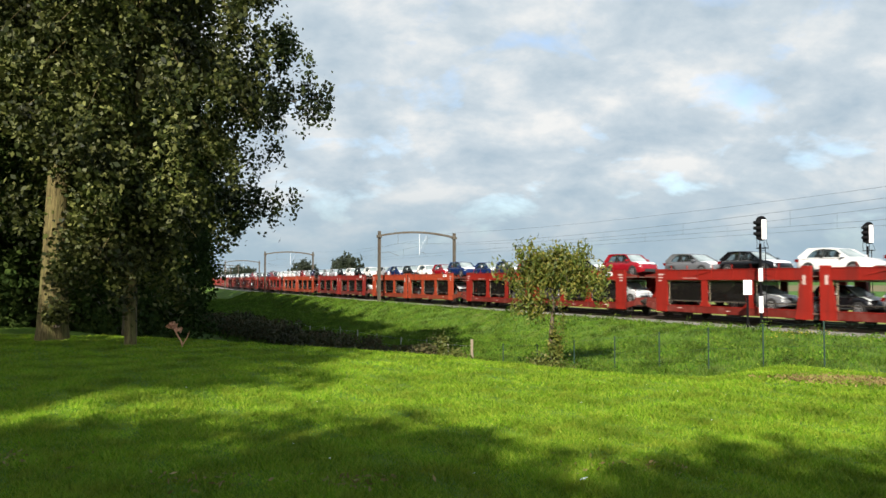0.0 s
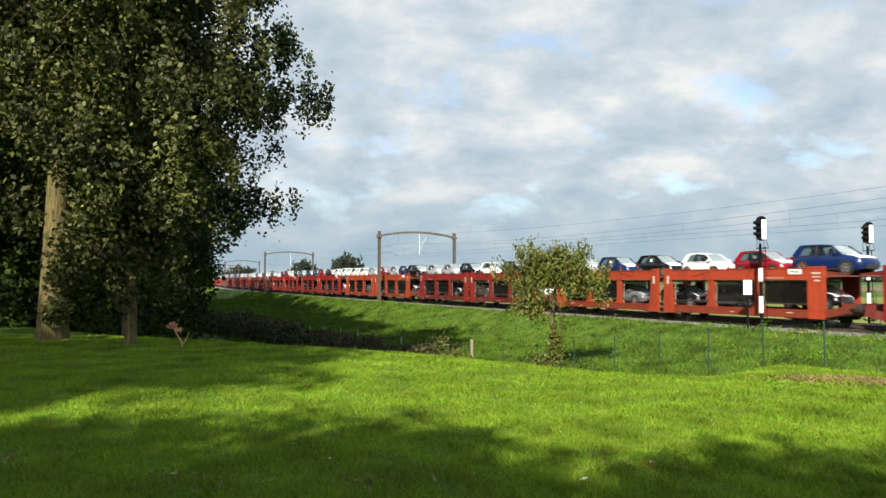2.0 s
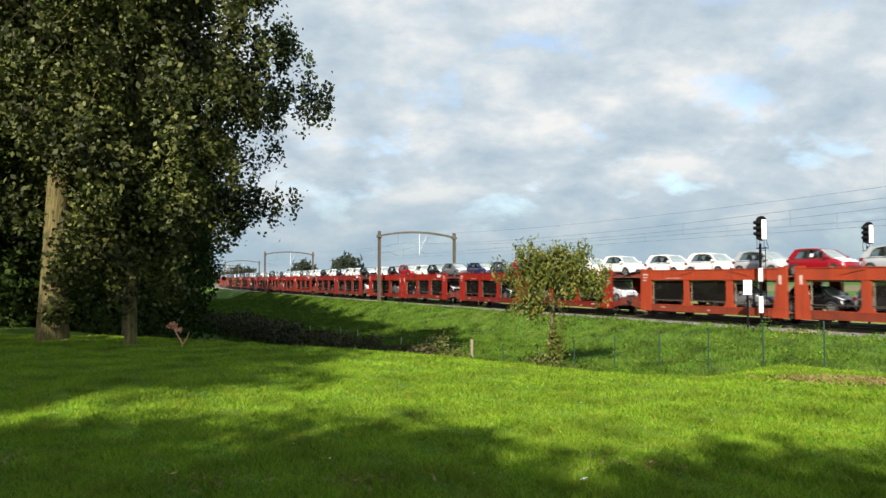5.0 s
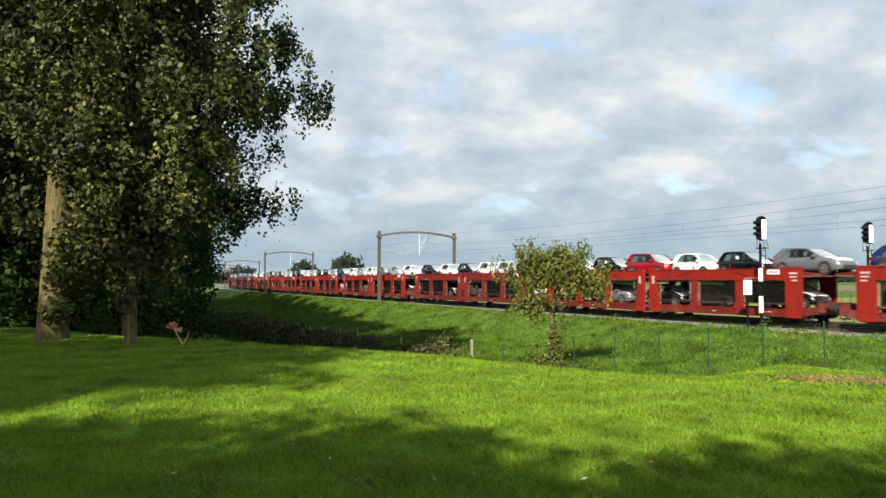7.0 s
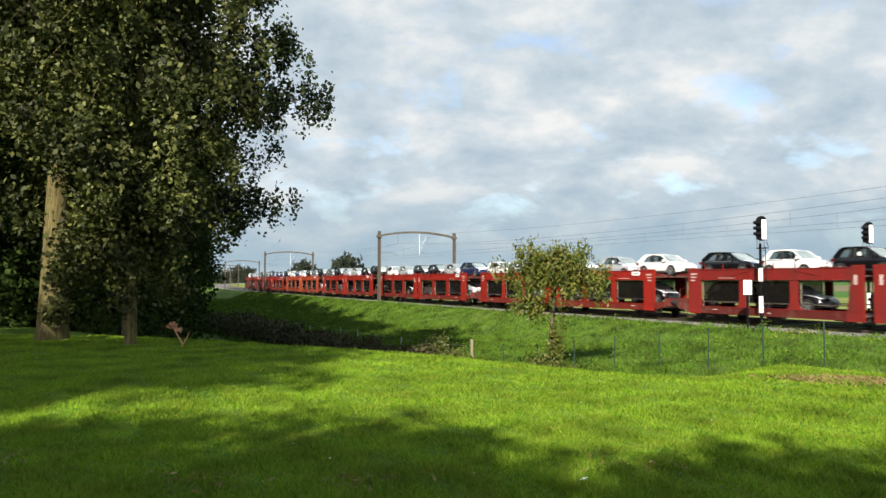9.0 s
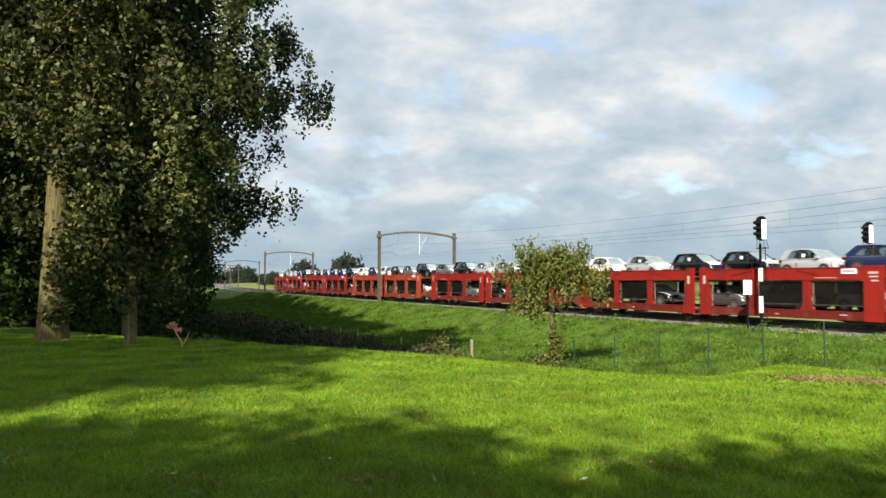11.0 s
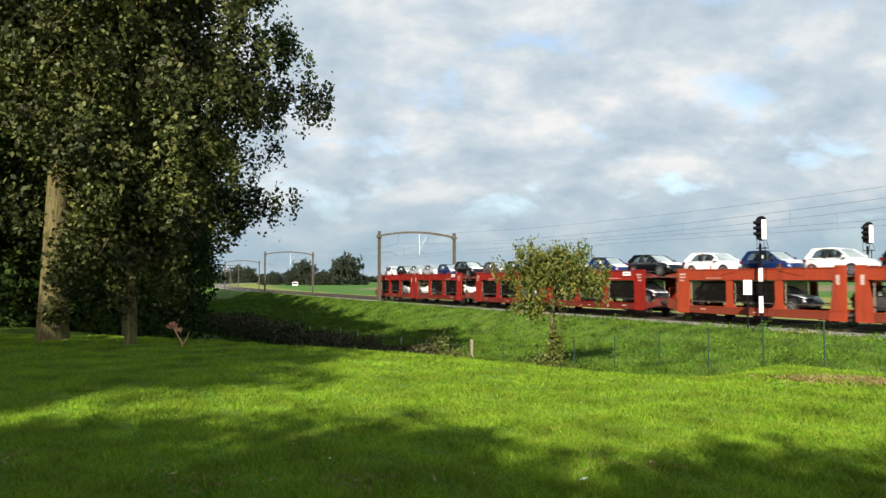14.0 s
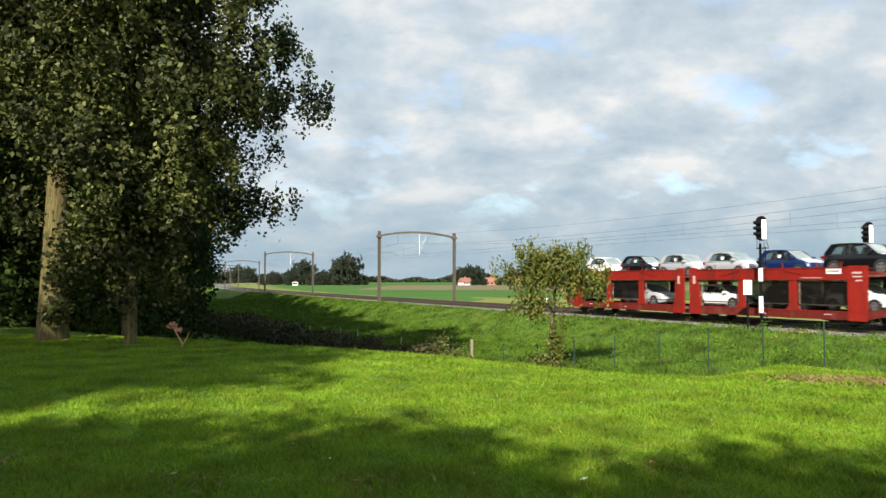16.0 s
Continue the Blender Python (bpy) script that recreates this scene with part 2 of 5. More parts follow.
M_SHADE_MESH = shade_screen()
M_FRAME = surf("dusty_frame_steel", (0.16, 0.13, 0.09), (0.24, 0.20, 0.14), 5, 0.8)
# pale base colour imitates sky reflected in the windscreens
M_SCREEN_SKY = surf("windscreen_sky_tint", (0.14, 0.18, 0.18), (0.34, 0.39, 0.39), 1.2, 0.05, spec=0.9)
M_FILM = surf("white_transport_film", (0.74, 0.77, 0.80), (0.84, 0.86, 0.88), 2.5, 0.3)
M_CHROME = surf("bright_trim", (0.55, 0.56, 0.58), (0.65, 0.66, 0.68), 4, 0.2, 0.8)
M_TYRE = surf("tyre_rubber", (0.012, 0.012, 0.012), (0.022, 0.022, 0.022), 8, 0.85)
M_RIM = surf("alloy_rim", (0.42, 0.43, 0.45), (0.55, 0.56, 0.58), 5, 0.3, 0.8)
M_TRIM = surf("black_plastic", (0.015, 0.015, 0.016), (0.025, 0.025, 0.026), 6, 0.55)
M_HEADL = surf("headlight_glass", (0.6, 0.62, 0.65), (0.75, 0.77, 0.8), 6, 0.08, 0.3)
M_TAIL = surf("tail_light_plastic", (0.10, 0.004, 0.005), (0.15, 0.006, 0.006), 6, 0.15)
M_BOGIE = surf("bogie_grime", (0.018, 0.015, 0.013), (0.045, 0.036, 0.03), 5, 0.8, 0.2)
M_DECK = surf("deck_steel", (0.10, 0.06, 0.05), (0.17, 0.10, 0.08), 5, 0.7, 0.2, c3=(0.06, 0.05, 0.045))
PAINTS = {
    "white": paint("car_paint_white", (0.66, 0.66, 0.65)), "silver": paint("car_paint_silver", (0.44, 0.46, 0.48), 0.35),
    "grey": paint("car_paint_grey", (0.12, 0.125, 0.135), 0.2), "black": paint("car_paint_black", (0.005, 0.005, 0.006)),
    "red": paint("car_paint_red", (0.20, 0.006, 0.012)), "blue": paint("car_paint_blue", (0.006, 0.018, 0.075), 0.1),
    "navy": paint("car_paint_navy", (0.014, 0.02, 0.06)), "brown": paint("car_paint_brown", (0.07, 0.06, 0.06), 0.3)}
WAGON_PAINT = {
    "red": surf("wagon_red_paint", (0.170, 0.010, 0.006), (0.221, 0.013, 0.008), 2.6, 0.55, c3=(0.09, 0.014, 0.011), spec=0.25, stretch=(2.6, 1, 0.3), rvar=0.10),
    "orange": surf("wagon_faded_orange_paint", (0.238, 0.031, 0.011), (0.284, 0.043, 0.016), 2.6, 0.6, c3=(0.15, 0.028, 0.016), spec=0.25, stretch=(2.6, 1, 0.3), rvar=0.06),
    "dull": surf("wagon_dull_red_paint", (0.136, 0.010, 0.008), (0.176, 0.013, 0.010), 2.6, 0.65, c3=(0.075, 0.018, 0.016), spec=0.25, stretch=(2.6, 1, 0.3), rvar=0.08)}
WAGON_LOW = {
    "red": surf("wagon_red_sill_grimy", (0.077, 0.009, 0.006), (0.123, 0.012, 0.008), 3.0, 0.65, c3=(0.15, 0.05, 0.04), spec=0.25, stretch=(1.2, 1, 0.6), rvar=0.1),
    "orange": surf("wagon_orange_sill_grimy", (0.127, 0.024, 0.012), (0.173, 0.030, 0.013), 3.0, 0.65, c3=(0.082, 0.024, 0.014), spec=0.25, stretch=(1.2, 1, 0.6), rvar=0.1),
    "dull": surf("wagon_dull_sill_grimy", (0.063, 0.009, 0.008), (0.096, 0.013, 0.009), 3.0, 0.7, c3=(0.13, 0.06, 0.05), spec=0.25, stretch=(1.2, 1, 0.6), rvar=0.1)}
WAGON_WORD = {"red": "bright red", "orange": "faded orange", "dull": "dull dark red"}

# ------------------------------------------------------------------ mesh helpers


def box(bm, x0, x1, y0, y1, z0, z1, taper=1.0):
    v = [bm.verts.new(p) for p in ((x0, y0, z0), (x1, y0, z0), (x1, y1, z0), (x0, y1, z0))]
    cx, cy = (x0 + x1) / 2, (y0 + y1) / 2
    w = [bm.verts.new((cx + (x - cx) * taper, cy + (y - cy) * taper, z1)) for x, y in ((x0, y0), (x1, y0), (x1, y1), (x0, y1))]
    bm.faces.new(v[::-1]); bm.faces.new(w)
    for i in range(4):
        j = (i + 1) % 4
        bm.faces.new((v[i], v[j], w[j], w[i]))
    return bm


def prism(bm, poly, y0, y1):
    """A polygon in x, z carried from y0 to y1."""
    a = [bm.verts.new((x, y0, z)) for x, z in poly]
    b = [bm.verts.new((x, y1, z)) for x, z in poly]
    bm.faces.new(a); bm.faces.new(b[::-1])
    n = len(poly)
    for i in range(n):
        j = (i + 1) % n
        bm.faces.new((a[j], a[i], b[i], b[j]))
    bmesh.ops.recalc_face_normals(bm, faces=bm.faces)
    return bm


def rings(bm, loops, caps=True):
    """Joins closed loops of points, one after another."""
    rr = [[bm.verts.new(p) for p in lp] for lp in loops]
    n = len(rr[0])
    for a, b in zip(rr, rr[1:]):
        for i in range(n):
            j = (i + 1) % n
            bm.faces.new((a[i], a[j], b[j], b[i]))
    if caps:
        bm.faces.new(rr[0][::-1]); bm.faces.new(rr[-1])
    bmesh.ops.recalc_face_normals(bm, faces=bm.faces)
    return bm


def tube(bm, pts, radii, n=8):
    """A tapered round limb along points."""
    loops = []
    for i, p in enumerate(pts):
        d = (pts[min(i + 1, len(pts) - 1)] - pts[max(i - 1, 0)]).normalized()
        u = d.cross(Vector((0.31, 0.95, 0.1)) if abs(d.z) > 0.5 else Vector((0, 0, 1))).normalized()
        w = d.cross(u)
        loops.append([p + radii[i] * (math.cos(k * math.tau / n) * u + math.sin(k * math.tau / n) * w) for k in range(n)])
    return rings(bm, loops)


def disc(bm, x, y0, y1, z, r, n=20):
    lo = [[(x + r * math.cos(k * math.tau / n), y, z + r * math.sin(k * math.tau / n)) for k in range(n)] for y in (y0, y1)]
    return rings(bm, lo)


def mesh_of(name, bm, material, smooth=None):
    me = bpy.data.meshes.new(name)
    bm.to_mesh(me)
    bm.free()
    me.materials.append(material)
    if smooth:
        me.polygons.foreach_set("use_smooth", [True] * len(me.polygons))
        me.set_sharp_from_angle(angle=radians(smooth))
    return me


def part(name, bm, material, parent, label="", smooth=None):
    ob = new(name, mesh_of(name, bm, material, smooth))
    ob.parent = parent
    return tagged(ob, label)


def from_arrays(name, verts, size, material):
    """A mesh of separate faces with `size` corners each."""
    n = len(verts) // size
    me = bpy.data.meshes.new(name)
    me.vertices.add(len(verts))
    me.vertices.foreach_set("co", np.asarray(verts, dtype=np.float32).ravel())
    me.loops.add(len(verts))
    me.loops.foreach_set("vertex_index", np.arange(len(verts), dtype=np.int32))
    me.polygons.add(n)
    me.polygons.foreach_set("loop_start", np.arange(n, dtype=np.int32) * size)
    me.update()
    me.materials.append(material)
    return me


def leaf_quads(rng, pos, size, long=1.3, up=0.35, hang=0.0):
    """A rhombic leaf at each place, turned at random."""
    n = len(pos)
    nrm = rng.normal(size=(n, 3)); nrm[:, 2] += up
    nrm /= np.linalg.norm(nrm, axis=1)[:, None]
    t = rng.normal(size=(n, 3)); t[:, 2] -= hang
    t -= (t * nrm).sum(1)[:, None] * nrm
    t /= np.linalg.norm(t, axis=1)[:, None] + 1e-9
    b = np.cross(nrm, t)
    s = size * rng.uniform(0.6, 1.25, n)[:, None]
    q = np.empty((n, 4, 3))
    q[:, 0] = pos - t * s * long * 0.5
    q[:, 1] = pos + b * s * 0.42 - t * s * 0.1
    q[:, 2] = pos + t * s * long * 0.5
    q[:, 3] = pos - b * s * 0.42 - t * s * 0.1
    return q.reshape(-1, 3)


# ------------------------------------------------------------------ railway line in plan
RC, RR, TH0 = (1957.489, 1008.881), 2165.526, -1.114436
RAIL = EYE - 2.484


def on_track(s, d=0.0, z=0.0):
    """A place s metres along the line, d metres to the near side, z above the rail."""
    a = TH0 + s / RR
    r = RR + d
    return Vector((RC[0] + r * math.sin(a), RC[1] - r * math.cos(a), RAIL + z))


def heading(s):
    return math.degrees(TH0 + s / RR)


def track_d(x, y):
    return np.hypot(x - RC[0], y - RC[1]) - RR


def step01(v, a, b):
    u = np.clip((v - a) / (b - a), 0, 1)
    return u * u * (3 - 2 * u)


def ground_z(x, y):
    """Height of the ground sheet."""
    x, y = np.asarray(x, float), np.asarray(y, float)
    d = track_d(x, y)
    e = (x + 1.35) * 0.662 + (y - 17.75) * 0.749 - 2.4 * step01(x, 3.5, 8)
    low = -2.75 + 1.25 * step01(x, 3, 15)
    left = step01(-x, 6, 12) * step01(y, 20, 30)
    lawn = 0.05 * np.sin(x * 0.5 + 1) * np.sin(y * 0.4) - 0.012 * np.maximum(y - 8, 0) * step01(-x, 2, 10) + 0.42 * np.exp(-(((x - 6.6) / 1.7) ** 2 + ((y - 15.6) / 1.6) ** 2))
    drop = step01(e, -0.6, 7.0)
    z = lawn * (1 - drop) + low * drop
    rise = step01(-d, -8.8, -3.6)
    z = z * (1 - rise) + (RAIL - 0.20) * rise - 0.34 * step01(-d, -2.75, -2.2) * (1 - step01(-d, 6.4, 6.9))
    fall = step01(-d, 7.5, 12.5)
    z = z * (1 - fall) + (-2.6) * fall
    far = step01(-d, 12, 16)
    rough = 0.10 * np.sin(x * 0.9 + np.sin(y * 0.7)) * np.sin(y * 0.63 + 2) + 0.05 * np.sin(x * 2.3 + 1) * np.sin(y * 1.9)
    return z + rough * drop * (1 - rise) * (1 - far)


def build_ground():
    near = np.arange(-60, 60.1, 0.5)
    xs = np.concatenate([-np.geomspace(4200, 61, 40), near, np.geomspace(61, 4200, 40)])
    ys = np.concatenate([-np.geomspace(1500, 21, 25), np.arange(-20, 130.1, 0.5), np.geomspace(131, 4300, 240)])
    X, Y = np.meshgrid(xs, ys)
    Z = ground_z(X, Y)
    nx, ny = len(xs), len(ys)
    idx = np.arange(nx * ny).reshape(ny, nx)
    faces = np.stack([idx[:-1, :-1], idx[:-1, 1:], idx[1:, 1:], idx[1:, :-1]], -1).reshape(-1, 4)
    me = bpy.data.meshes.new("ground")
    me.from_pydata(np.stack([X, Y, Z], -1).reshape(-1, 3).tolist(), [], faces.tolist())
    for m in (M_LAWN, M_ROUGH, M_FIELD, M_STUBBLE, M_VERGE):
        me.materials.append(m)
    fx, fy = X.ravel()[faces].mean(1), Y.ravel()[faces].mean(1)
    d = track_d(fx, fy)
    e = (fx + 1.35) * 0.662 + (fy - 17.75) * 0.749 - 2.4 * step01(fx, 3.5, 8)
    mat = np.where(e > 0.3, 1, 0)
    mat = np.where(d < -13, 2, mat)
    mat = np.where((d < -13) & (fy > 330 - 0.3 * fx) & (fx > -40) & (fy < 620), 3, mat)
    mat = np.where((d < -7) & ((d > -32 + 1.5 * np.sin(fy * 0.11)) | ((fx > 0.045 * fy + 1.5 * np.sin(fy * 0.2)) & (fy < 186 + 3 * np.sin(fx * 0.3)))), 4, mat)
    me.polygons.foreach_set("material_index", mat.astype(np.int32))
    me.polygons.foreach_set("use_smooth", [True] * len(faces))
    tagged(new("ground", me), "green lawn falling to rough grass and flat crop fields", "ground", kind="structure")


build_ground()

# ------------------------------------------------------------------ track


def strip(bm, d0, d1, prof, s0, s1, step):
    """A profile of (d, z) carried along the line."""
    rows = []
    n = int((s1 - s0) / step)
    for i in range(n + 1):
        s = s0 + (s1 - s0) * i / n
        rows.append([bm.verts.new(on_track(s, d, z)) for d, z in prof])
    for a, b in zip(rows, rows[1:]):
        for i in range(len(prof) - 1):
            bm.faces.new((a[i], b[i], b[i + 1], a[i + 1]))
    bmesh.ops.recalc_face_normals(bm, faces=bm.faces)


def build_track():
    bm = bmesh.new()
    strip(bm, 0, 0, [(2.7, -0.34), (2.0, -0.19), (1.6, -0.17), (-1.6, -0.19), (-2.0, -0.28), (-2.4, -0.19), (-5.7, -0.17), (-6.3, -0.2), (-7.4, -0.56)], -760, 60, 1.0)
    rng = random.Random(4)
    for v in bm.verts:
        v.co.z += rng.uniform(-0.025, 0.025)
    ballast = new("ballast", mesh_of("ballast", bm, M_BALLAST))
    tagged(ballast, "grey crushed stone ballast bed under the tracks", "ballast", kind="structure")
    bm = bmesh.new()
    for i in range(1200):
        s = 40 - 0.6 * i
        for d in (0.0, -4.0):
            m = Matrix.Translation(on_track(s, d, -0.19)) @ pose(0, 0, 0, 0, 0, heading(s))
            b2 = [m @ Vector(p) for p in ((-0.12, -1.25, 0.03), (0.12, -1.25, 0.03), (0.12, 1.25, 0.03), (-0.12, 1.25, 0.03))]
            c2 = [p - Vector((0, 0, 0.1)) for p in b2]
            t = [bm.verts.new(p) for p in b2]; o = [bm.verts.new(p) for p in c2]
            bm.faces.new(t)
            for k in range(4):
                bm.faces.new((o[k], o[(k + 1) % 4], t[(k + 1) % 4], t[k]))
    tagged(new("sleepers", mesh_of("sleepers", bm, M_SLEEPER)), "concrete sleepers half sunk in the ballast", "sleepers", kind="stuff")
    for d in (0.7535, -0.7535, -3.2465, -4.7535):
        bm = bmesh.new()
        strip(bm, 0, 0, [(d + 0.07, -0.16), (d + 0.02, -0.13), (d + 0.015, -0.05), (d + 0.036, -0.035), (d + 0.036, 0.0), (d - 0.036, 0.0), (d - 0.036, -0.035), (d - 0.015, -0.05), (d - 0.02, -0.13), (d - 0.07, -0.16)], -760, 60, 4.0)
        tagged(new("rail", mesh_of("rail", bm, M_RAIL)), "rusty brown steel rail on concrete sleepers", "rail", "rails", "structure")


build_track()

# ------------------------------------------------------------------ overhead line portals and wires


def build_portal():
    root = new("catenary_portal")
    tagged(root, "weathered steel overhead line portal with an arched beam", "portal", "overhead line portals")
    for y in (-2.5, 7.8):
        bm = bmesh.new()
        box(bm, -0.17, 0.17, y - 0.16, y - 0.13, -0.5, 8.55); box(bm, -0.17, 0.17, y + 0.13, y + 0.16, -0.5, 8.55)
        box(bm, -0.03, 0.03, y - 0.13, y + 0.13, -0.5, 8.55)
        mast = part("mast", bm, M_MAST, root)
        bm = bmesh.new(); box(bm, -0.35, 0.35, y - 0.35, y + 0.35, -0.75, -0.35, 0.9)
        part("foundation", bm, M_SLEEPER, mast)
        bm = bmesh.new(); box(bm, -0.24, 0.24, y - 0.28, y + 0.28, 7.75, 8.08)
        part("bracket", bm, M_MAST, mast)
    n = 14
    bm = bmesh.new()
    lo, hi = [], []
    for i in range(n + 1):
        u = i / n
        z = 7.85 + 0.55 * (1 - (2 * u - 1) ** 2)
        lo.append((-2.5 + 10.3 * u, z)); hi.append((-2.5 + 10.3 * u, z + 0.24))
    for sx in (-0.14, 0.10):
        rings(bm, [[(sx, a[0], a[1]), (sx + 0.04, a[0], a[1]), (sx + 0.04, b[0], b[1]), (sx, b[0], b[1])] for a, b in zip(lo, hi)])
    part("arched_beam", bm, M_MAST, root)
    bm = bmesh.new()
    tube(bm, [Vector((0, 2.9, 8.3)), Vector((0, 2.9, 5.7))], [0.022, 0.022], 6)
    part("drop_tube", bm, M_WHITE, root, "white drop tube")
    bm = bmesh.new()
    tube(bm, [Vector((0, 2.9, 6.3)), Vector((0, 3.9, 8.0))], [0.012, 0.012], 6)
    part("stay", bm, M_WHITE, root)
    for y, k in ((0.0, -2.4), (4.0, 3.0)):
        bm = bmesh.new()
        tube(bm, [Vector((0, k, 5.9)), Vector((0, (k + y) / 2, 6.0)), Vector((0, y, 5.55))], [0.022, 0.022, 0.018], 6)
        part("steady_arm", bm, M_MAST, root)
        bm = bmesh.new()
        tube(bm, [Vector((0, y, 8.2)), Vector((0, y, 7.0))], [0.016, 0.016], 5)
        part("hanger", bm, M_MAST, root)
        bm = bmesh.new()
        for k in range(4):
            disc_z = 8.62 + 0.07 * k
            tube(bm, [Vector((0, y - 0.4, disc_z)), Vector((0, y - 0.4, disc_z + 0.03))], [0.09, 0.06], 8)
        part("insulator", bm, M_GALV, root, "grey stacked insulator")
    return root


PORTAL_S = [-44.5, -118.0, -196.5, -272.0, -347.0, -420.0]


def portal_pose(s):
    return Matrix.Translation(on_track(s)) @ pose(0, 0, 0, 0, 0, heading(s))


portal = build_portal()
portal.matrix_basis = portal_pose(PORTAL_S[0])
for s in PORTAL_S[1:]:
    copy_thing(portal, portal_pose(s))


def wire(points, r, label):
    cu = bpy.data.curves.new("overhead_wire", "CURVE")
    cu.dimensions, cu.bevel_depth, cu.bevel_resolution = "3D", r, 1
    sp = cu.splines.new("POLY")
    sp.points.add(len(points) - 1)
    for p, c in zip(sp.points, points):
        p.co = (*c, 1)
    cu.materials.append(M_WIRE)
    return tagged(new("overhead_wire", cu), label, "wire", "overhead wires")


def build_wires():
    stations = [30.0] + PORTAL_S
    for d in (0.0, -4.0):
        con, mes = [], []
        for a, b in zip(stations, stations[1:]):
            for i in range(12):
                u = i / 12
                s = a + (b - a) * u
                con.append(on_track(s, d, 5.5))
                mes.append(on_track(s, d, 7.05 - 4 * 0.95 * u * (1 - u)))
            droppers = bmesh.new()
            for i in range(1, 9):
                u = i / 9
                s = a + (b - a) * u
                top = 7.05 - 4 * 0.95 * u * (1 - u)
                tube(droppers, [on_track(s, d, 5.5), on_track(s, d, top)], [0.006, 0.006], 4)
            tagged(new("dropper_wires", mesh_of("dropper_wires", droppers, M_WIRE)), "thin dropper wires between contact and carrier wire", "wire", "droppers", "stuff")
        wire(con, 0.009, "grey contact wire strung over the track")
        wire(mes, 0.010, "grey carrier wire sagging over the track")
    for d in (-7.8,):
        pts = []
        for a, b in zip(stations, stations[1:]):
            for i in range(10):
                u = i / 10
                pts.append(on_track(a + (b - a) * u, d, 8.6 - 4 * 0.7 * u * (1 - u)))
        wire(pts, 0.010, "feeder wire along the tops of the masts")


build_wires()

# ------------------------------------------------------------------ signals beside the track


def build_signal():
    root = new("railway_signal")
    tagged(root, "black railway colour light signal with white board on a banded pole", "signal", "track signals")
    bm = bmesh.new(); tube(bm, [Vector((0, 0, -0.6)), Vector((0, 0, 4.45))], [0.075, 0.065], 12)
    pole = part("pole", bm, M_BLACK, root, smooth=40)
    for z0, z1 in ((0.72, 1.62), (2.42, 3.12)):
        bm = bmesh.new(); tube(bm, [Vector((0, 0, z0)), Vector((0, 0, z1))], [0.12, 0.12], 12)
        part("white_band", bm, M_WHITE, pole, "white reflective band", smooth=40)
    bm = bmesh.new()
    poly = [(0.08 + 0.27 * math.cos(a), 5.68 + 0.27 * math.sin(a)) for a in np.linspace(0, math.pi, 9)] + [(0.08 + 0.27 * math.cos(a), 4.87 + 0.27 * math.sin(a)) for a in np.linspace(math.pi, math.tau, 9)]
    prism(bm, poly, -0.05, 0.05)
    head = part("signal_shield", bm, M_BLACK, root, "oblong black shield")
    bm = bmesh.new(); box(bm, -0.10, 0.20, 0.05, 0.4, 4.7, 5.8)
    part("lamp_case", bm, M_BLACK, head)
    bm = bmesh.new(); box(bm, 0.07, 0.31, -0.095, -0.055, 4.69, 5.75)
    part("white_board", bm, M_WHITE, head, "white upright board")
    for z in (4.97, 5.27, 5.57):
        bm = bmesh.new()
        tube(bm, [Vector((0.0, -0.12, z)), Vector((-0.2, -0.12, z)), Vector((-0.36, -0.12, z + 0.02))], [0.10, 0.10, 0.085], 12)
        lamp = part("lamp_hood", bm, M_BLACK, head)
        bm = bmesh.new(); tube(bm, [Vector((-0.36, -0.12, z + 0.02)), Vector((-0.365, -0.12, z + 0.02))], [0.07, 0.07], 12)
        part("lens", bm, M_LENS, lamp)
    bm = bmesh.new()
    for sx in (0.1, 0.4):
        tube(bm, [Vector((sx, 0.35, -0.5)), Vector((sx * 0.9, 0.35, 4.3))], [0.018, 0.018], 6)
    for k in range(14):
        tube(bm, [Vector((0.1, 0.35, 0.2 + 0.3 * k)), Vector((0.38, 0.35, 0.2 + 0.3 * k))], [0.012, 0.012], 5)
    part("ladder", bm, M_BLACK, root)
    bm = bmesh.new()
    for sx in (0.05, 0.42):
        tube(bm, [Vector((sx, 0.8, 4.25)), Vector((sx, 0.8, 5.1))], [0.015, 0.015], 5)
        tube(bm, [Vector((sx, 0.0, 4.25)), Vector((sx, 0.8, 5.1))], [0.012, 0.012], 5)
    box(bm, 0.0, 0.45, 0.05, 0.8, 4.2, 4.24)
    part("platform", bm, M_BLACK, root)
    bm = bmesh.new(); box(bm, -0.25, 0.25, -0.25, 0.25, -0.75, -0.35, 0.9)
    part("foundation", bm, M_SLEEPER, root)
    return root


sig = build_signal()
sig.matrix_basis = Matrix.Translation((17.13, 40.85, RAIL)) @ pose(0, 0, 0, 0, 0, -8)
copy_thing(sig, Matrix.Translation((25.75, 45.87, RAIL + 0.07)) @ pose(0, 0, 0, 0, 0, -8))


def build_board():
    root = new("marker_board")
    tagged(root, "white rectangular marker board on a black steel post", "sign")
    bm = bmesh.new(); box(bm, -0.05, 0.05, -0.05, 0.05, -0.6, 2.0)
    part("post", bm, M_BLACK, root)
    bm = bmesh.new(); box(bm, -0.22, 0.22, -0.09, -0.055, 1.68, 2.48)
    bmesh.ops.bevel(bm, geom=bm.edges[:], offset=0.012, segments=1, affect="EDGES")
    part("board", bm, M_WHITE, root)
    for a in (-1, 1):
        bm = bmesh.new(); tube(bm, [Vector((0, 0, 0.35)), Vector((0.35 * a, 0, -0.6))], [0.025, 0.025], 6)
        part("brace", bm, M_BLACK, root)
    return root


board = build_board()
board.matrix_basis = Matrix.Translation((16.6, 41.35, RAIL)) @ pose(0, 0, 0, 0, 0, -10)

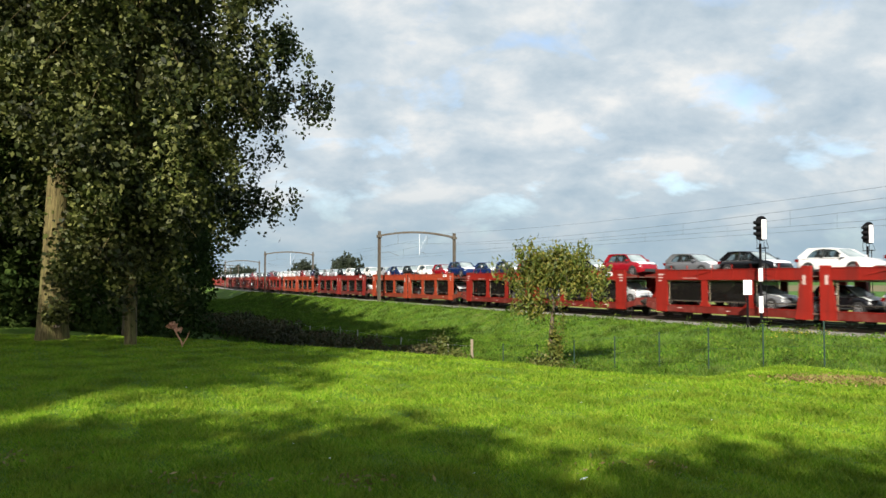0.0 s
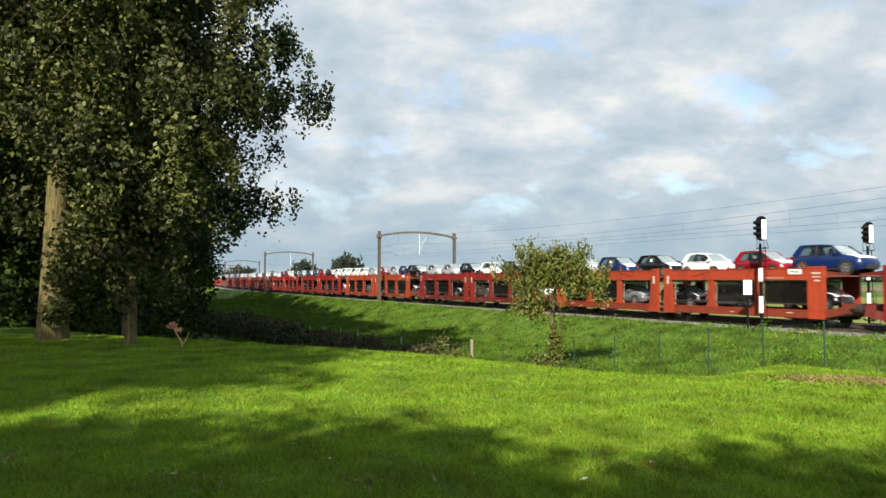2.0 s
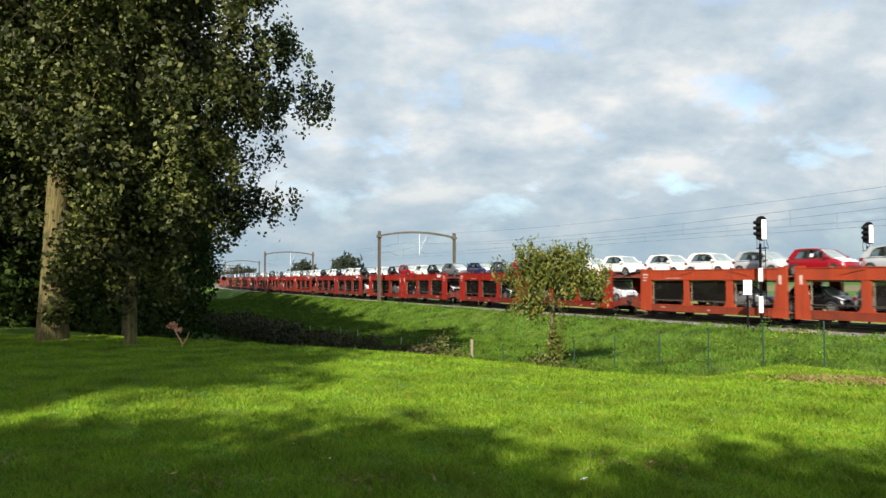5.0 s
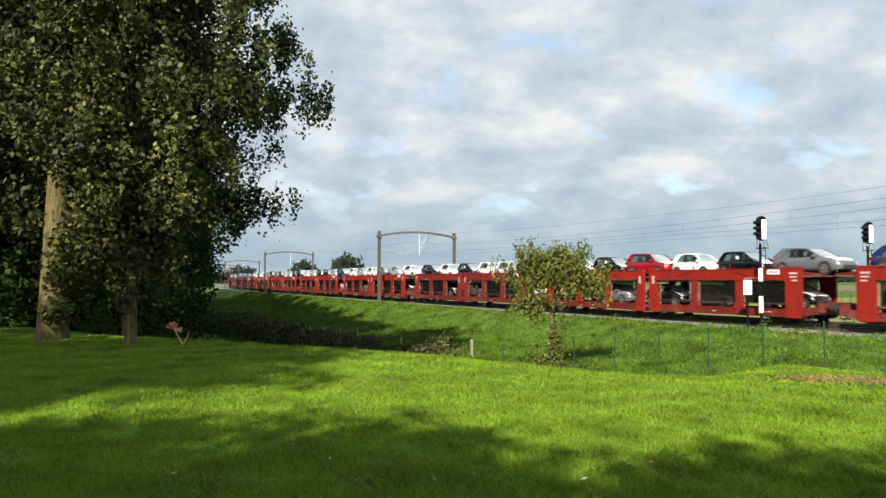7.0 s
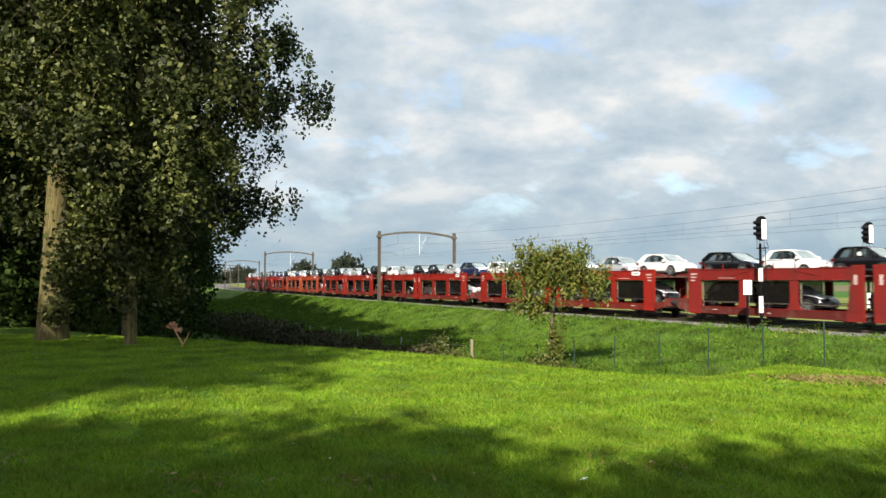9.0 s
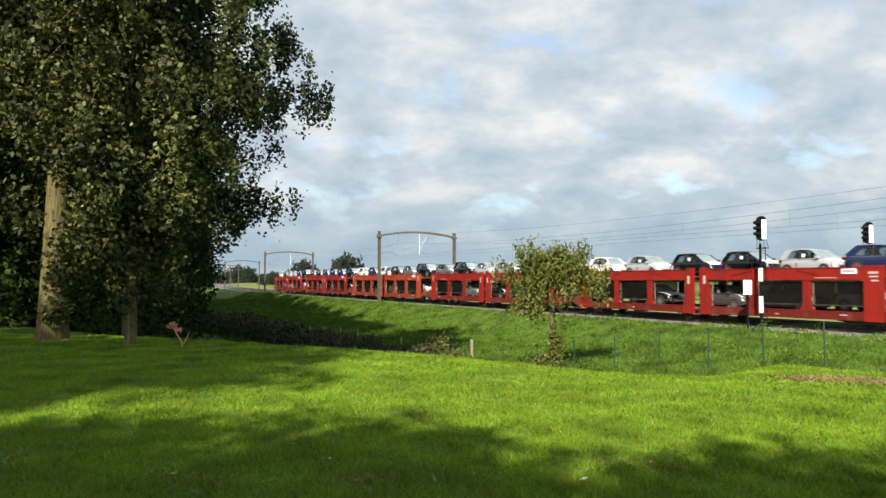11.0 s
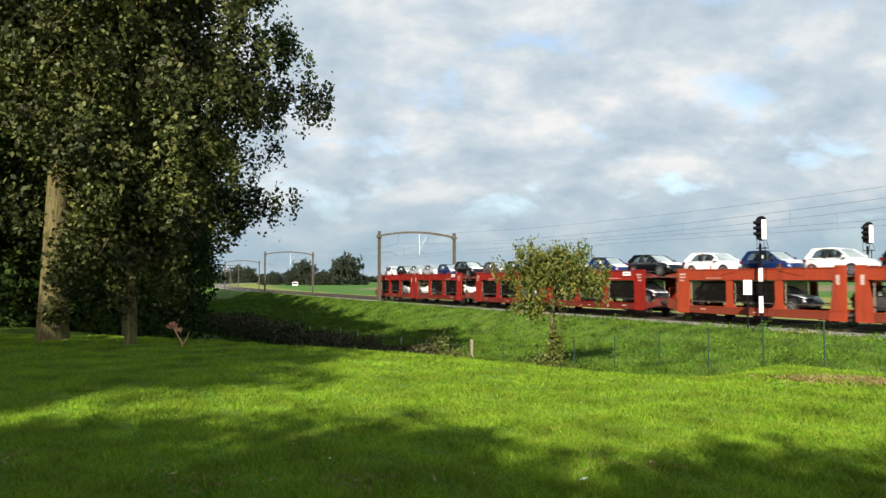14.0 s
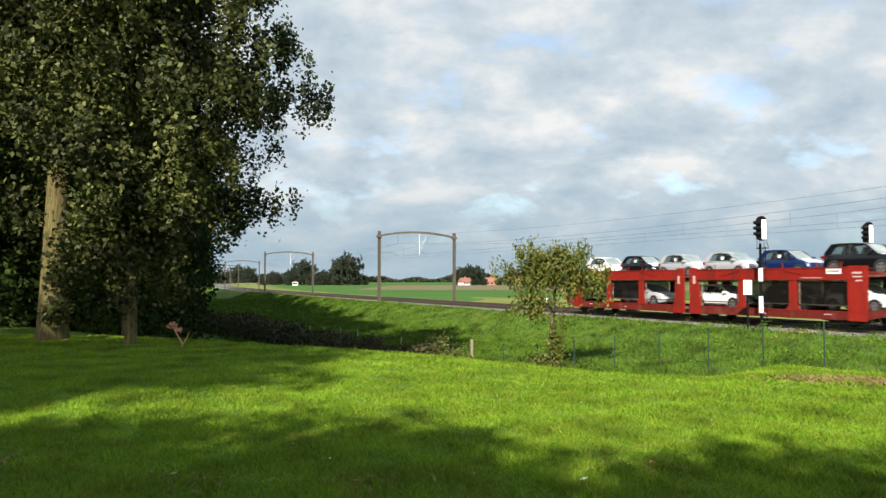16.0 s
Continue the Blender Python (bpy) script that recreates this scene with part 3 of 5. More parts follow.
# ------------------------------------------------------------------ cars
CAR_SPECS = {
    # length, half width, height, belt, bonnet end x fraction data
    "hatch": dict(L=3.48, w=0.81, h=1.47, belt=0.93, hood=0.90, nose=0.66, cb=0.015, rb=0.135, rf=0.555, cf=0.785, wr=0.29, ax=(0.165, 0.815), word="small hatchback"),
    "estate": dict(L=4.25, w=0.88, h=1.47, belt=0.95, hood=0.92, nose=0.68, cb=0.02, rb=0.16, rf=0.53, cf=0.745, wr=0.33, ax=(0.195, 0.805), word="estate car"),
    "suv": dict(L=4.15, w=0.90, h=1.60, belt=1.04, hood=1.00, nose=0.78, cb=0.02, rb=0.12, rf=0.56, cf=0.75, wr=0.34, ax=(0.185, 0.80), word="sport utility car"),
}
CAR_PROTO = {}


def build_car(kind, colour):
    c = CAR_SPECS[kind]
    L, w, h, belt = c["L"], c["w"], c["h"], c["belt"]
    root = new("car")
    tagged(root, f"new {colour} {c['word']} with pale hood film, on the transporter", "car", "cars on the train")
    pm = PAINTS[colour]
    # lower body, station by station from tail to nose: x, floor, shoulder, top, half width
    st = [(0.0, 0.42, 0.62, belt - 0.16, 0.80), (0.03, 0.30, 0.62, belt - 0.05, 0.92), (0.10, 0.24, 0.62, belt, 0.98), (0.3, 0.22, 0.60, belt, 1.0), (0.55, 0.22, 0.60, belt - 0.01, 1.0),
          (c["cf"] - 0.03, 0.22, 0.60, c["hood"] + 0.02, 0.99), (0.88, 0.23, 0.58, c["hood"] - 0.05, 0.97), (0.96, 0.26, 0.55, c["nose"] + 0.03, 0.90), (1.0, 0.34, 0.52, c["nose"] - 0.10, 0.72)]
    loops = []
    for fx, zf, zs, zt, fw in st:
        x, ww = fx * L, fw * w
        loops.append([(x, -ww * 0.92, zf), (x, -ww, zf + 0.10), (x, -ww, zs), (x, -ww * 0.97, zt - 0.07), (x, -ww * 0.90, zt), (x, 0, zt + 0.035), (x, ww * 0.90, zt), (x, ww * 0.97, zt - 0.07), (x, ww, zs), (x, ww, zf + 0.10), (x, ww * 0.92, zf)])
    bm = bmesh.new(); rings(bm, loops)
    body = part("body", bm, pm, root, smooth=50)
    # greenhouse of dark glass
    rb, rf, cf = c["rb"], c["rf"], c["cf"]
    rm = rb + 0.55 * (rf - rb)
    arc = [(rb, h - 0.105), (rb + 0.3 * (rm - rb), h - 0.035), (rm - 0.25 * (rm - rb), h), (rm + 0.2 * (rf - rm), h), (rf - 0.35 * (rf - rm), h - 0.03), (rf, h - 0.085)]
    g = [(c["cb"], belt - 0.06, 0.86)] + [(fx, z - 0.03, 0.755) for fx, z in arc] + [(rf + 0.5 * (cf - rf), (h - 0.10 + c["hood"]) / 2 + 0.03, 0.80), (cf, c["hood"] - 0.02, 0.86)]
    loops = []
    for fx, zt, fw in g:
        x = fx * L
        zt = max(zt, belt - 0.10)
        low = belt - 0.12
        loops.append([(x, -w * 0.93, low), (x, -w * (fw + 0.02), zt - 0.05), (x, -w * fw * 0.85, zt), (x, w * fw * 0.85, zt), (x, w * (fw + 0.02), zt - 0.05), (x, w * 0.93, low)])
    bm = bmesh.new(); rings(bm, loops)
    part("window_glass", bm, M_GLASS, root, "dark tinted glass", smooth=35)
    bm = bmesh.new()
    for fx in (0.50, 0.24):
        for sy in (-0.42, 0.42):
            box(bm, fx * L, fx * L + 0.14, sy * w - 0.24, sy * w + 0.24, belt - 0.06, belt + 0.16, 0.8)
            box(bm, fx * L + 0.02, fx * L + 0.12, sy * w - 0.12, sy * w + 0.12, belt + 0.16, belt + 0.34, 0.85)
    part("seats", bm, M_TRIM, root, "dark seats with head restraints")
    # windscreen, a pane proud of the greenhouse, coloured pale for the reflected sky
    bm = bmesh.new()
    x0, x1, z0, z1 = (c["rf"] + 0.012) * L, (c["cf"] - 0.012) * L, h - 0.105, c["hood"] + 0.015
    v = [bm.verts.new(p) for p in ((x0, -w * 0.66, z0 + 0.03), (x0, w * 0.66, z0 + 0.03), (x1, w * 0.78, z1 + 0.03), (x1, -w * 0.78, z1 + 0.03))]
    u = [bm.verts.new(p.co - Vector((0.02, 0, 0.03))) for p in v]
    bm.faces.new(v); bm.faces.new(u[::-1])
    for i in range(4):
        bm.faces.new((u[i], u[(i + 1) % 4], v[(i + 1) % 4], v[i]))
    bmesh.ops.recalc_face_normals(bm, faces=bm.faces)
    part("windscreen", bm, M_SCREEN_SKY, root, "windscreen with the sky's reflection put into its pale colour")
    if colour != "white":
        bm = bmesh.new()
        loops = []
        for fx, z, fw in ((c["cf"] + 0.005, c["hood"] + 0.012, 0.84), (0.88, c["hood"] - 0.043, 0.84), (0.955, c["nose"] + 0.055, 0.78)):
            x, ww = fx * L, fw * w
            loops.append([(x, -ww, z), (x, 0, z + 0.036), (x, ww, z), (x, 0, z + 0.02)])
        rings(bm, loops)
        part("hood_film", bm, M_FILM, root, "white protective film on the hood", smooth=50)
    # roof skin
    bm = bmesh.new()
    loops = []
    for fx, z, fw in [(rb - 0.015, h - 0.12, 0.75)] + [(fx, z + 0.004, 0.77) for fx, z in arc] + [(rf + 0.008, h - 0.092, 0.755)]:
        x, ww = fx * L, fw * w
        loops.append([(x, -ww, z - 0.055), (x, -ww * 0.86, z), (x, 0, z + 0.02), (x, ww * 0.86, z), (x, ww, z - 0.055), (x, 0, z - 0.03)])
    rings(bm, loops)
    part("roof", bm, pm, root, smooth=50)
    # pillars either side
    under = bmesh.new()
    for sy in (-1, 1):
        bm = bmesh.new()
        path = ((c["cb"] + 0.05, belt - 0.08, 0.95, 0.09), (rb + 0.03, h - 0.13, 0.82, 0.07), (rb + 0.10, h - 0.06, 0.80, 0.03), (rm, h - 0.035, 0.795, 0.016), (rf - 0.04, h - 0.07, 0.80, 0.016), (rf + 0.03, h - 0.115, 0.81, 0.016), (cf, belt - 0.08, 0.95, 0.022))
        pp = [Vector((fx * L, 0, z)) for fx, z, fw, tk in path]
        loops = []
        for k, (fx, z, fw, tk) in enumerate(path):
            dv = (pp[min(k + 1, 6)] - pp[max(k - 1, 0)]).normalized()
            nv = Vector((-dv.z, 0, dv.x)) * tk * L * 0.5
            yo, yi = sy * w * fw, sy * (w * fw - 0.06)
            a, b = pp[k] + nv, pp[k] - nv
            loops.append([(a.x, yo, a.z), (b.x, yo, b.z), (b.x, yi, b.z), (a.x, yi, a.z)])
        rings(bm, loops)
        part("window_frame", bm, pm, root)
        bm = bmesh.new()
        rings(bm, [[(x, yy, zz) for x, yy in ((0.37 * L, yo), (0.39 * L, yo), (0.39 * L, yo - sy * 0.05), (0.37 * L, yo - sy * 0.05))] for yo, zz in ((sy * w * 0.95, belt - 0.08), (sy * w * 0.805, h - 0.06))])
        part("door_pillar", bm, M_TRIM, root)
        bm = bmesh.new()
        box(bm, 0.10 * L, (c["cf"] - 0.05) * L, sy * w * 0.955 - 0.02, sy * w * 0.955 + 0.02, belt - 0.075, belt - 0.045)
        part("belt_trim", bm, M_CHROME if kind == "estate" and colour != "white" else M_TRIM, root)
        bm = bmesh.new()
        xm = (c["cf"] - 0.075) * L
        box(bm, xm - 0.05, xm + 0.07, min(sy * w * 0.93, sy * (w + 0.17)), max(sy * w * 0.93, sy * (w + 0.17)), belt + 0.0, belt + 0.13, 0.85)
        part("mirror", bm, pm, root)
        bm = bmesh.new()
        box(bm, 0.905 * L, 0.972 * L, min(sy * w * 0.52, sy * w * 0.90), max(sy * w * 0.52, sy * w * 0.90), c["nose"] - 0.14, c["nose"] + 0.015, 0.8)
        part("headlight", bm, M_HEADL, root, "clear headlight")
        bm = bmesh.new()
        box(bm, -0.005 * L, 0.05 * L, min(sy * w * 0.62, sy * w * 0.94), max(sy * w * 0.62, sy * w * 0.94), belt - 0.22, belt - 0.06)
        part("tail_light", bm, M_TAIL, root, "red tail light")
        box(under, 0.27 * L, 0.70 * L, sy * w * 1.0 - 0.012, sy * w * 1.0 + 0.012, 0.25, 0.33)
        for ax in c["ax"]:
            x, r = ax * L, c["wr"]
            disc(under, x, sy * (w - 0.22), sy * (w + 0.006), r + 0.02, r + 0.05, 22)
            bm = bmesh.new(); disc(bm, x, sy * (w - 0.2), sy * (w + 0.016), r, r, 22)
            tyre = part("wheel", bm, M_TYRE, root)
            bm = bmesh.new()
            disc(bm, x, sy * (w - 0.05), sy * (w + 0.02), r, r * 0.17, 10)
            for k in range(5):
                a = k * math.tau / 5 + 0.3
                ca, sa = math.cos(a), math.sin(a)
                q = [(x + ca * rr - sa * tt, z2) for rr, tt, z2 in ((0.0, -0.035, r + sa * 0.0 - ca * 0.035), (r * 0.66, -0.03, r + sa * r * 0.66 - ca * 0.03), (r * 0.66, 0.03, r + sa * r * 0.66 + ca * 0.03), (0.0, 0.035, r + ca * 0.035))]
                prism(bm, q, min(sy * (w - 0.01), sy * (w + 0.022)), max(sy * (w - 0.01), sy * (w + 0.022)))
            ring = [[(x + rr * math.cos(k * math.tau / 18), sy * yy, r + rr * math.sin(k * math.tau / 18)) for k in range(18)] for rr, yy in ((r * 0.70, w), (r * 0.70, w + 0.024), (r * 0.60, w + 0.024), (r * 0.60, w))]
            rings(bm, ring, False)
            part("rim", bm, M_RIM, tyre, "alloy rim")
    if colour != "white" and kind == "hatch":
        for fx in (0.43,):
            bm = bmesh.new(); box(bm, fx * L, fx * L + 0.17, -w * 0.93, -w * 0.895, belt + 0.07, belt + 0.25)
            part("window_sticker", bm, M_FILM, root, "white paper sheet in the window")
    bm = bmesh.new(); box(bm, 0.955 * L, 1.004 * L, -w * 0.52, w * 0.52, 0.30, 0.50)
    part("grille", bm, M_TRIM, root, "black front grille")
    box(under, -0.012 * L, 0.02 * L, -w * 0.7, w * 0.7, 0.32, 0.46)
    part("lower_trim", under, M_TRIM, root, "black plastic arches and bumper")
    return root


def get_car(kind, colour):
    if (kind, colour) in CAR_PROTO:
        return copy_thing(CAR_PROTO[kind, colour], Matrix())
    CAR_PROTO[kind, colour] = build_car(kind, colour)
    return CAR_PROTO[kind, colour]


# ------------------------------------------------------------------ car-carrying wagons
WAGON_PROTO = {}


def build_wagon(colour):
    """Half of a two-part wagon: coupling end at x = 0, joint at x = 13.5, rail at z = 0."""
    hi, lo = WAGON_PAINT[colour], WAGON_LOW[colour]
    root = new("car_carrier_wagon")
    tagged(root, f"{WAGON_WORD[colour]} double-deck car carrier wagon loaded with new cars", "wagon", "train wagons")
    W, OP1, OP2 = 1.44, 5.55, 9.0
    posts = ((1.58, 2.55), (OP1, OP1 + 0.45), (OP2, OP2 + 0.48))
    for sy in (-1, 1):
        y0, y1 = min(sy * W, sy * (W - 0.10)), max(sy * W, sy * (W - 0.10))
        bm = bmesh.new()
        prism(bm, [(1.58, 0.55), (3.0, 0.47), (13.2, 0.44), (13.2, 0.87), (1.58, 0.87)], y0, y1)
        sill = part("side_sill", bm, lo, root, "grimy lower side sill")
        bm = bmesh.new(); box(bm, 1.58, 13.2, y0 - 0.02, y1 + 0.02, 0.87, 0.905)
        part("sill_flange", bm, hi, sill)
        bm = bmesh.new(); box(bm, 1.58, 13.2, y0, y1, 2.52, 3.10)
        beam = part("upper_beam", bm, hi, root)
        bm = bmesh.new(); box(bm, 1.53, 13.22, y0 - 0.035, y1 + 0.035, 3.10, 3.14)
        part("top_flange", bm, hi, beam)
        bm = bmesh.new(); box(bm, 1.58, 13.2, y0 - 0.03, y1 + 0.03, 2.49, 2.53)
        part("bottom_flange", bm, hi, beam)
        for x in (5.2, 6.35, 8.0, 9.2, 11.0):
            bm = bmesh.new(); box(bm, x, x + 0.05, y0 - 0.03, y1 + 0.03, 2.53, 3.10)
            part("beam_rib", bm, hi, beam)
        yo = sy * (W + 0.012)
        for xa, xb in ((6.4, 5.0), (9.25, 10.7)):
            bm = bmesh.new()
            prism(bm, [(xa, 3.08), (xa, 3.02), (xb, 2.72), (xb, 2.79)], min(yo, yo + sy * 0.03), max(yo, yo + sy * 0.03))
            part("diagonal_rib", bm, hi, beam)
        for i, (x0, x1) in enumerate(posts):
            bm = bmesh.new(); box(bm, x0, x1, y0 + 0.004, y1 - 0.004, 0.9, 2.5)
            if i == 0:
                box(bm, x0 - 0.02, x1 + 0.02, y0 - 0.02, y1 + 0.02, 0.45, 3.2)
            else:
                prism(bm, [(x0 - 0.22, 0.905), (x0, 0.905), (x0, 1.2)], y0 + 0.01, y1 - 0.01)
                prism(bm, [(x1, 0.905), (x1 + 0.22, 0.905), (x1, 1.2)], y0 + 0.01, y1 - 0.01)
            part("side_post", bm, hi, root)
        bm = bmesh.new()
        prism(bm, [(12.28, 0.40), (13.25, 0.40), (13.25, 3.24), (12.66, 3.24), (12.6, 2.5)], y0 - 0.02, y1 + 0.02)
        part("joint_post", bm, hi, root)
        # guard rail inside the openings
        for x0, x1 in ((2.55, OP1), (OP1 + 0.45, OP2), (OP2 + 0.48, 12.45)):
            bm = bmesh.new()
            yy = sy * (W - 0.06)
            tube(bm, [Vector((x0, yy, 1.2)), Vector((x1, yy, 1.2))], [0.028, 0.028], 6)
            part("guard_rail", bm, M_BOGIE, root)
            bm = bmesh.new()
            yk = sy * (W - 0.16)
            ya, yb = min(yk, yk + 0.03), max(yk, yk + 0.03)
            xa, xb = x0 + 0.06, x1 - 0.06
            box(bm, xa, xb, ya, yb, 2.40, 2.46); box(bm, xa, xb, ya, yb, 1.16, 1.22)
            box(bm, xa, xa + 0.06, ya, yb, 0.72, 2.42)
            box(bm, xb - 0.06, xb, ya, yb, 0.72, 2.42)
            frame_part = part("opening_frame", bm, M_FRAME, root, "dusty pale steel frame")
            # the screen's dark tone puts the interior shade into these openings
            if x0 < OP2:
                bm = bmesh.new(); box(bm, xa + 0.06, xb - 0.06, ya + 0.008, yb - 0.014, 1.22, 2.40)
                part("shade_mesh_sheet", bm, M_SHADE_MESH, frame_part, "wire screen darkened to stand for the shade inside the wagon")
        # stakes beside the upper deck
        for x in (2.9, 4.3, 6.4, 7.9, 9.3, 11.2):
            bm = bmesh.new()
            box(bm, x, x + 0.045, sy * (W - 0.05) - 0.02, sy * (W - 0.05) + 0.02, 3.1, 3.42)
            part("stake", bm, hi, root)
        # small plates and lettering, unreadable from here
        for x0, x1, z0, z1 in ((1.8, 2.3, 2.80, 2.90), (1.8, 2.25, 2.62, 2.69), (1.8, 2.15, 2.42, 2.5), (4.0, 5.3, 2.585, 2.62), (3.5, 3.9, 0.70, 0.75), (7.5, 7.75, 0.62, 0.67), (12.76, 12.94, 2.25, 2.75)):
            bm = bmesh.new()
            yy = sy * (W + (0.026 if x0 < 3.1 or x0 > 12 else 0.008))
            box(bm, x0, x1, yy - 0.006, yy + 0.006, z0, z1)
            part("marking", bm, M_STENCIL, root, "small faded white stencilled marking")
        if sy > 0:
            bm = bmesh.new(); box(bm, 2.9, 3.7, W + 0.035, W + 0.055, 2.80, 3.06)
            part("number_plate", bm, M_WHITE, root, "white plate with dark bars")
            bm = bmesh.new()
            for k in range(4):
                box(bm, 3.0 + 0.16 * k, 3.12 + 0.16 * k, W + 0.056, W + 0.062, 2.88, 2.98)
            part("plate_bars", bm, M_DECK, root)
        # buffers
        bm = bmesh.new()
        tube(bm, [Vector((0.62, sy * 0.875, 1.04)), Vector((0.12, sy * 0.875, 1.04))], [0.10, 0.10], 12)
        tube(bm, [Vector((0.12, sy * 0.875, 1.04)), Vector((0.03, sy * 0.875, 1.04))], [0.24, 0.24], 14)
        part("buffer", bm, M_BOGIE, root)
        bm = bmesh.new(); prism(bm, [(0.6, 0.72), (1.58, 0.52), (1.58, 0.95), (0.6, 1.10)], y0, y1)
        part("end_sill", bm, lo, root)
        bm = bmesh.new(); tube(bm, [Vector((0.66, sy * 1.3, 1.1)), Vector((0.66, sy * 1.3, 1.95)), Vector((1.0, sy * 1.3, 1.95))], [0.018] * 3, 6)
        part("handrail", bm, lo, root)
        bm = bmesh.new(); box(bm, 0.9, 1.4, min(sy * 1.35, sy * 1.5), max(sy * 1.35, sy * 1.5), 0.35, 0.40)
        box(bm, 0.92, 0.95, min(sy * 1.38, sy * 1.42), max(sy * 1.38, sy * 1.42), 0.38, 0.85)
        box(bm, 1.35, 1.38, min(sy * 1.38, sy * 1.42), max(sy * 1.38, sy * 1.42), 0.38, 0.85)
        part("footstep", bm, M_BOGIE, root)
    bm = bmesh.new(); box(bm, 0.55, 0.68, -1.35, 1.35, 0.78, 1.28)
    part("buffer_beam", bm, lo, root)
    bm = bmesh.new(); tube(bm, [Vector((0.55, 0, 0.98)), Vector((0.0, 0, 0.92))], [0.07, 0.05], 8)
    part("coupling", bm, M_BOGIE, root)
    bm = bmesh.new(); tube(bm, [Vector((0.55, -0.4, 0.9)), Vector((0.35, -0.42, 0.5)), Vector((0.05, -0.40, 0.42)), Vector((0.0, -0.3, 0.5))], [0.03] * 4, 6)
    part("brake_hose", bm, M_TYRE, root)
    bm = bmesh.new(); box(bm, 0.68, 13.3, -W + 0.1, W - 0.1, 0.66, 0.74)
    part("lower_deck", bm, M_DECK, root)
    bm = bmesh.new(); box(bm, 0.45, 13.3, -W + 0.1, W - 0.1, 2.66, 2.72)
    part("upper_deck", bm, M_DECK, root)
    for sy in (-1, 1):
        bm = bmesh.new()
        prism(bm, [(0.3, 2.66), (1.58, 2.60), (1.58, 2.95), (0.3, 2.80)], min(sy * (W - 0.12), sy * (W - 0.2)), max(sy * (W - 0.12), sy * (W - 0.2)))
        part("ramp_edge", bm, lo, root)
    bm = bmesh.new(); box(bm, 4.5, 12.6, -0.35, 0.35, 0.40, 0.66)
    part("centre_sill", bm, M_BOGIE, root)
    for x in (1.95, 3.75, 12.0):
        for sy in (-1, 1):
            bm = bmesh.new()
            disc(bm, x, sy * 0.69, sy * 0.80, 0.33, 0.33, 24)
            disc(bm, x, sy * 0.80, sy * 0.84, 0.33, 0.11, 12)
            part("wheel", bm, M_BOGIE, root, "grimy steel wheel")
            bm = bmesh.new(); box(bm, x - 0.18, x + 0.18, min(sy * 0.88, sy * 1.06), max(sy * 0.88, sy * 1.06), 0.18, 0.48, 0.8)
            part("axle_box", bm, M_BOGIE, root)
    for sy in (-1, 1):
        bm = bmesh.new()
        prism(bm, [(1.3, 0.42), (1.6, 0.62), (4.1, 0.62), (4.4, 0.42), (3.9, 0.36), (3.3, 0.30), (2.4, 0.30), (1.8, 0.36)], min(sy * 0.9, sy * 1.02), max(sy * 0.9, sy * 1.02))
        part("bogie_frame", bm, M_BOGIE, root)
        bm = bmesh.new(); box(bm, 11.3, 13.3, min(sy * 0.9, sy * 1.0), max(sy * 0.9, sy * 1.0), 0.38, 0.6)
        part("axle_frame", bm, M_BOGIE, root)
    bm = bmesh.new(); box(bm, 7.0, 8.0, -0.9, -0.5, 0.34, 0.56)
    part("brake_gear", bm, M_BOGIE, root)
    return root


def get_wagon(colour):
    if colour in WAGON_PROTO:
        return copy_thing(WAGON_PROTO[colour], Matrix())
    WAGON_PROTO[colour] = build_wagon(colour)
    return WAGON_PROTO[colour]


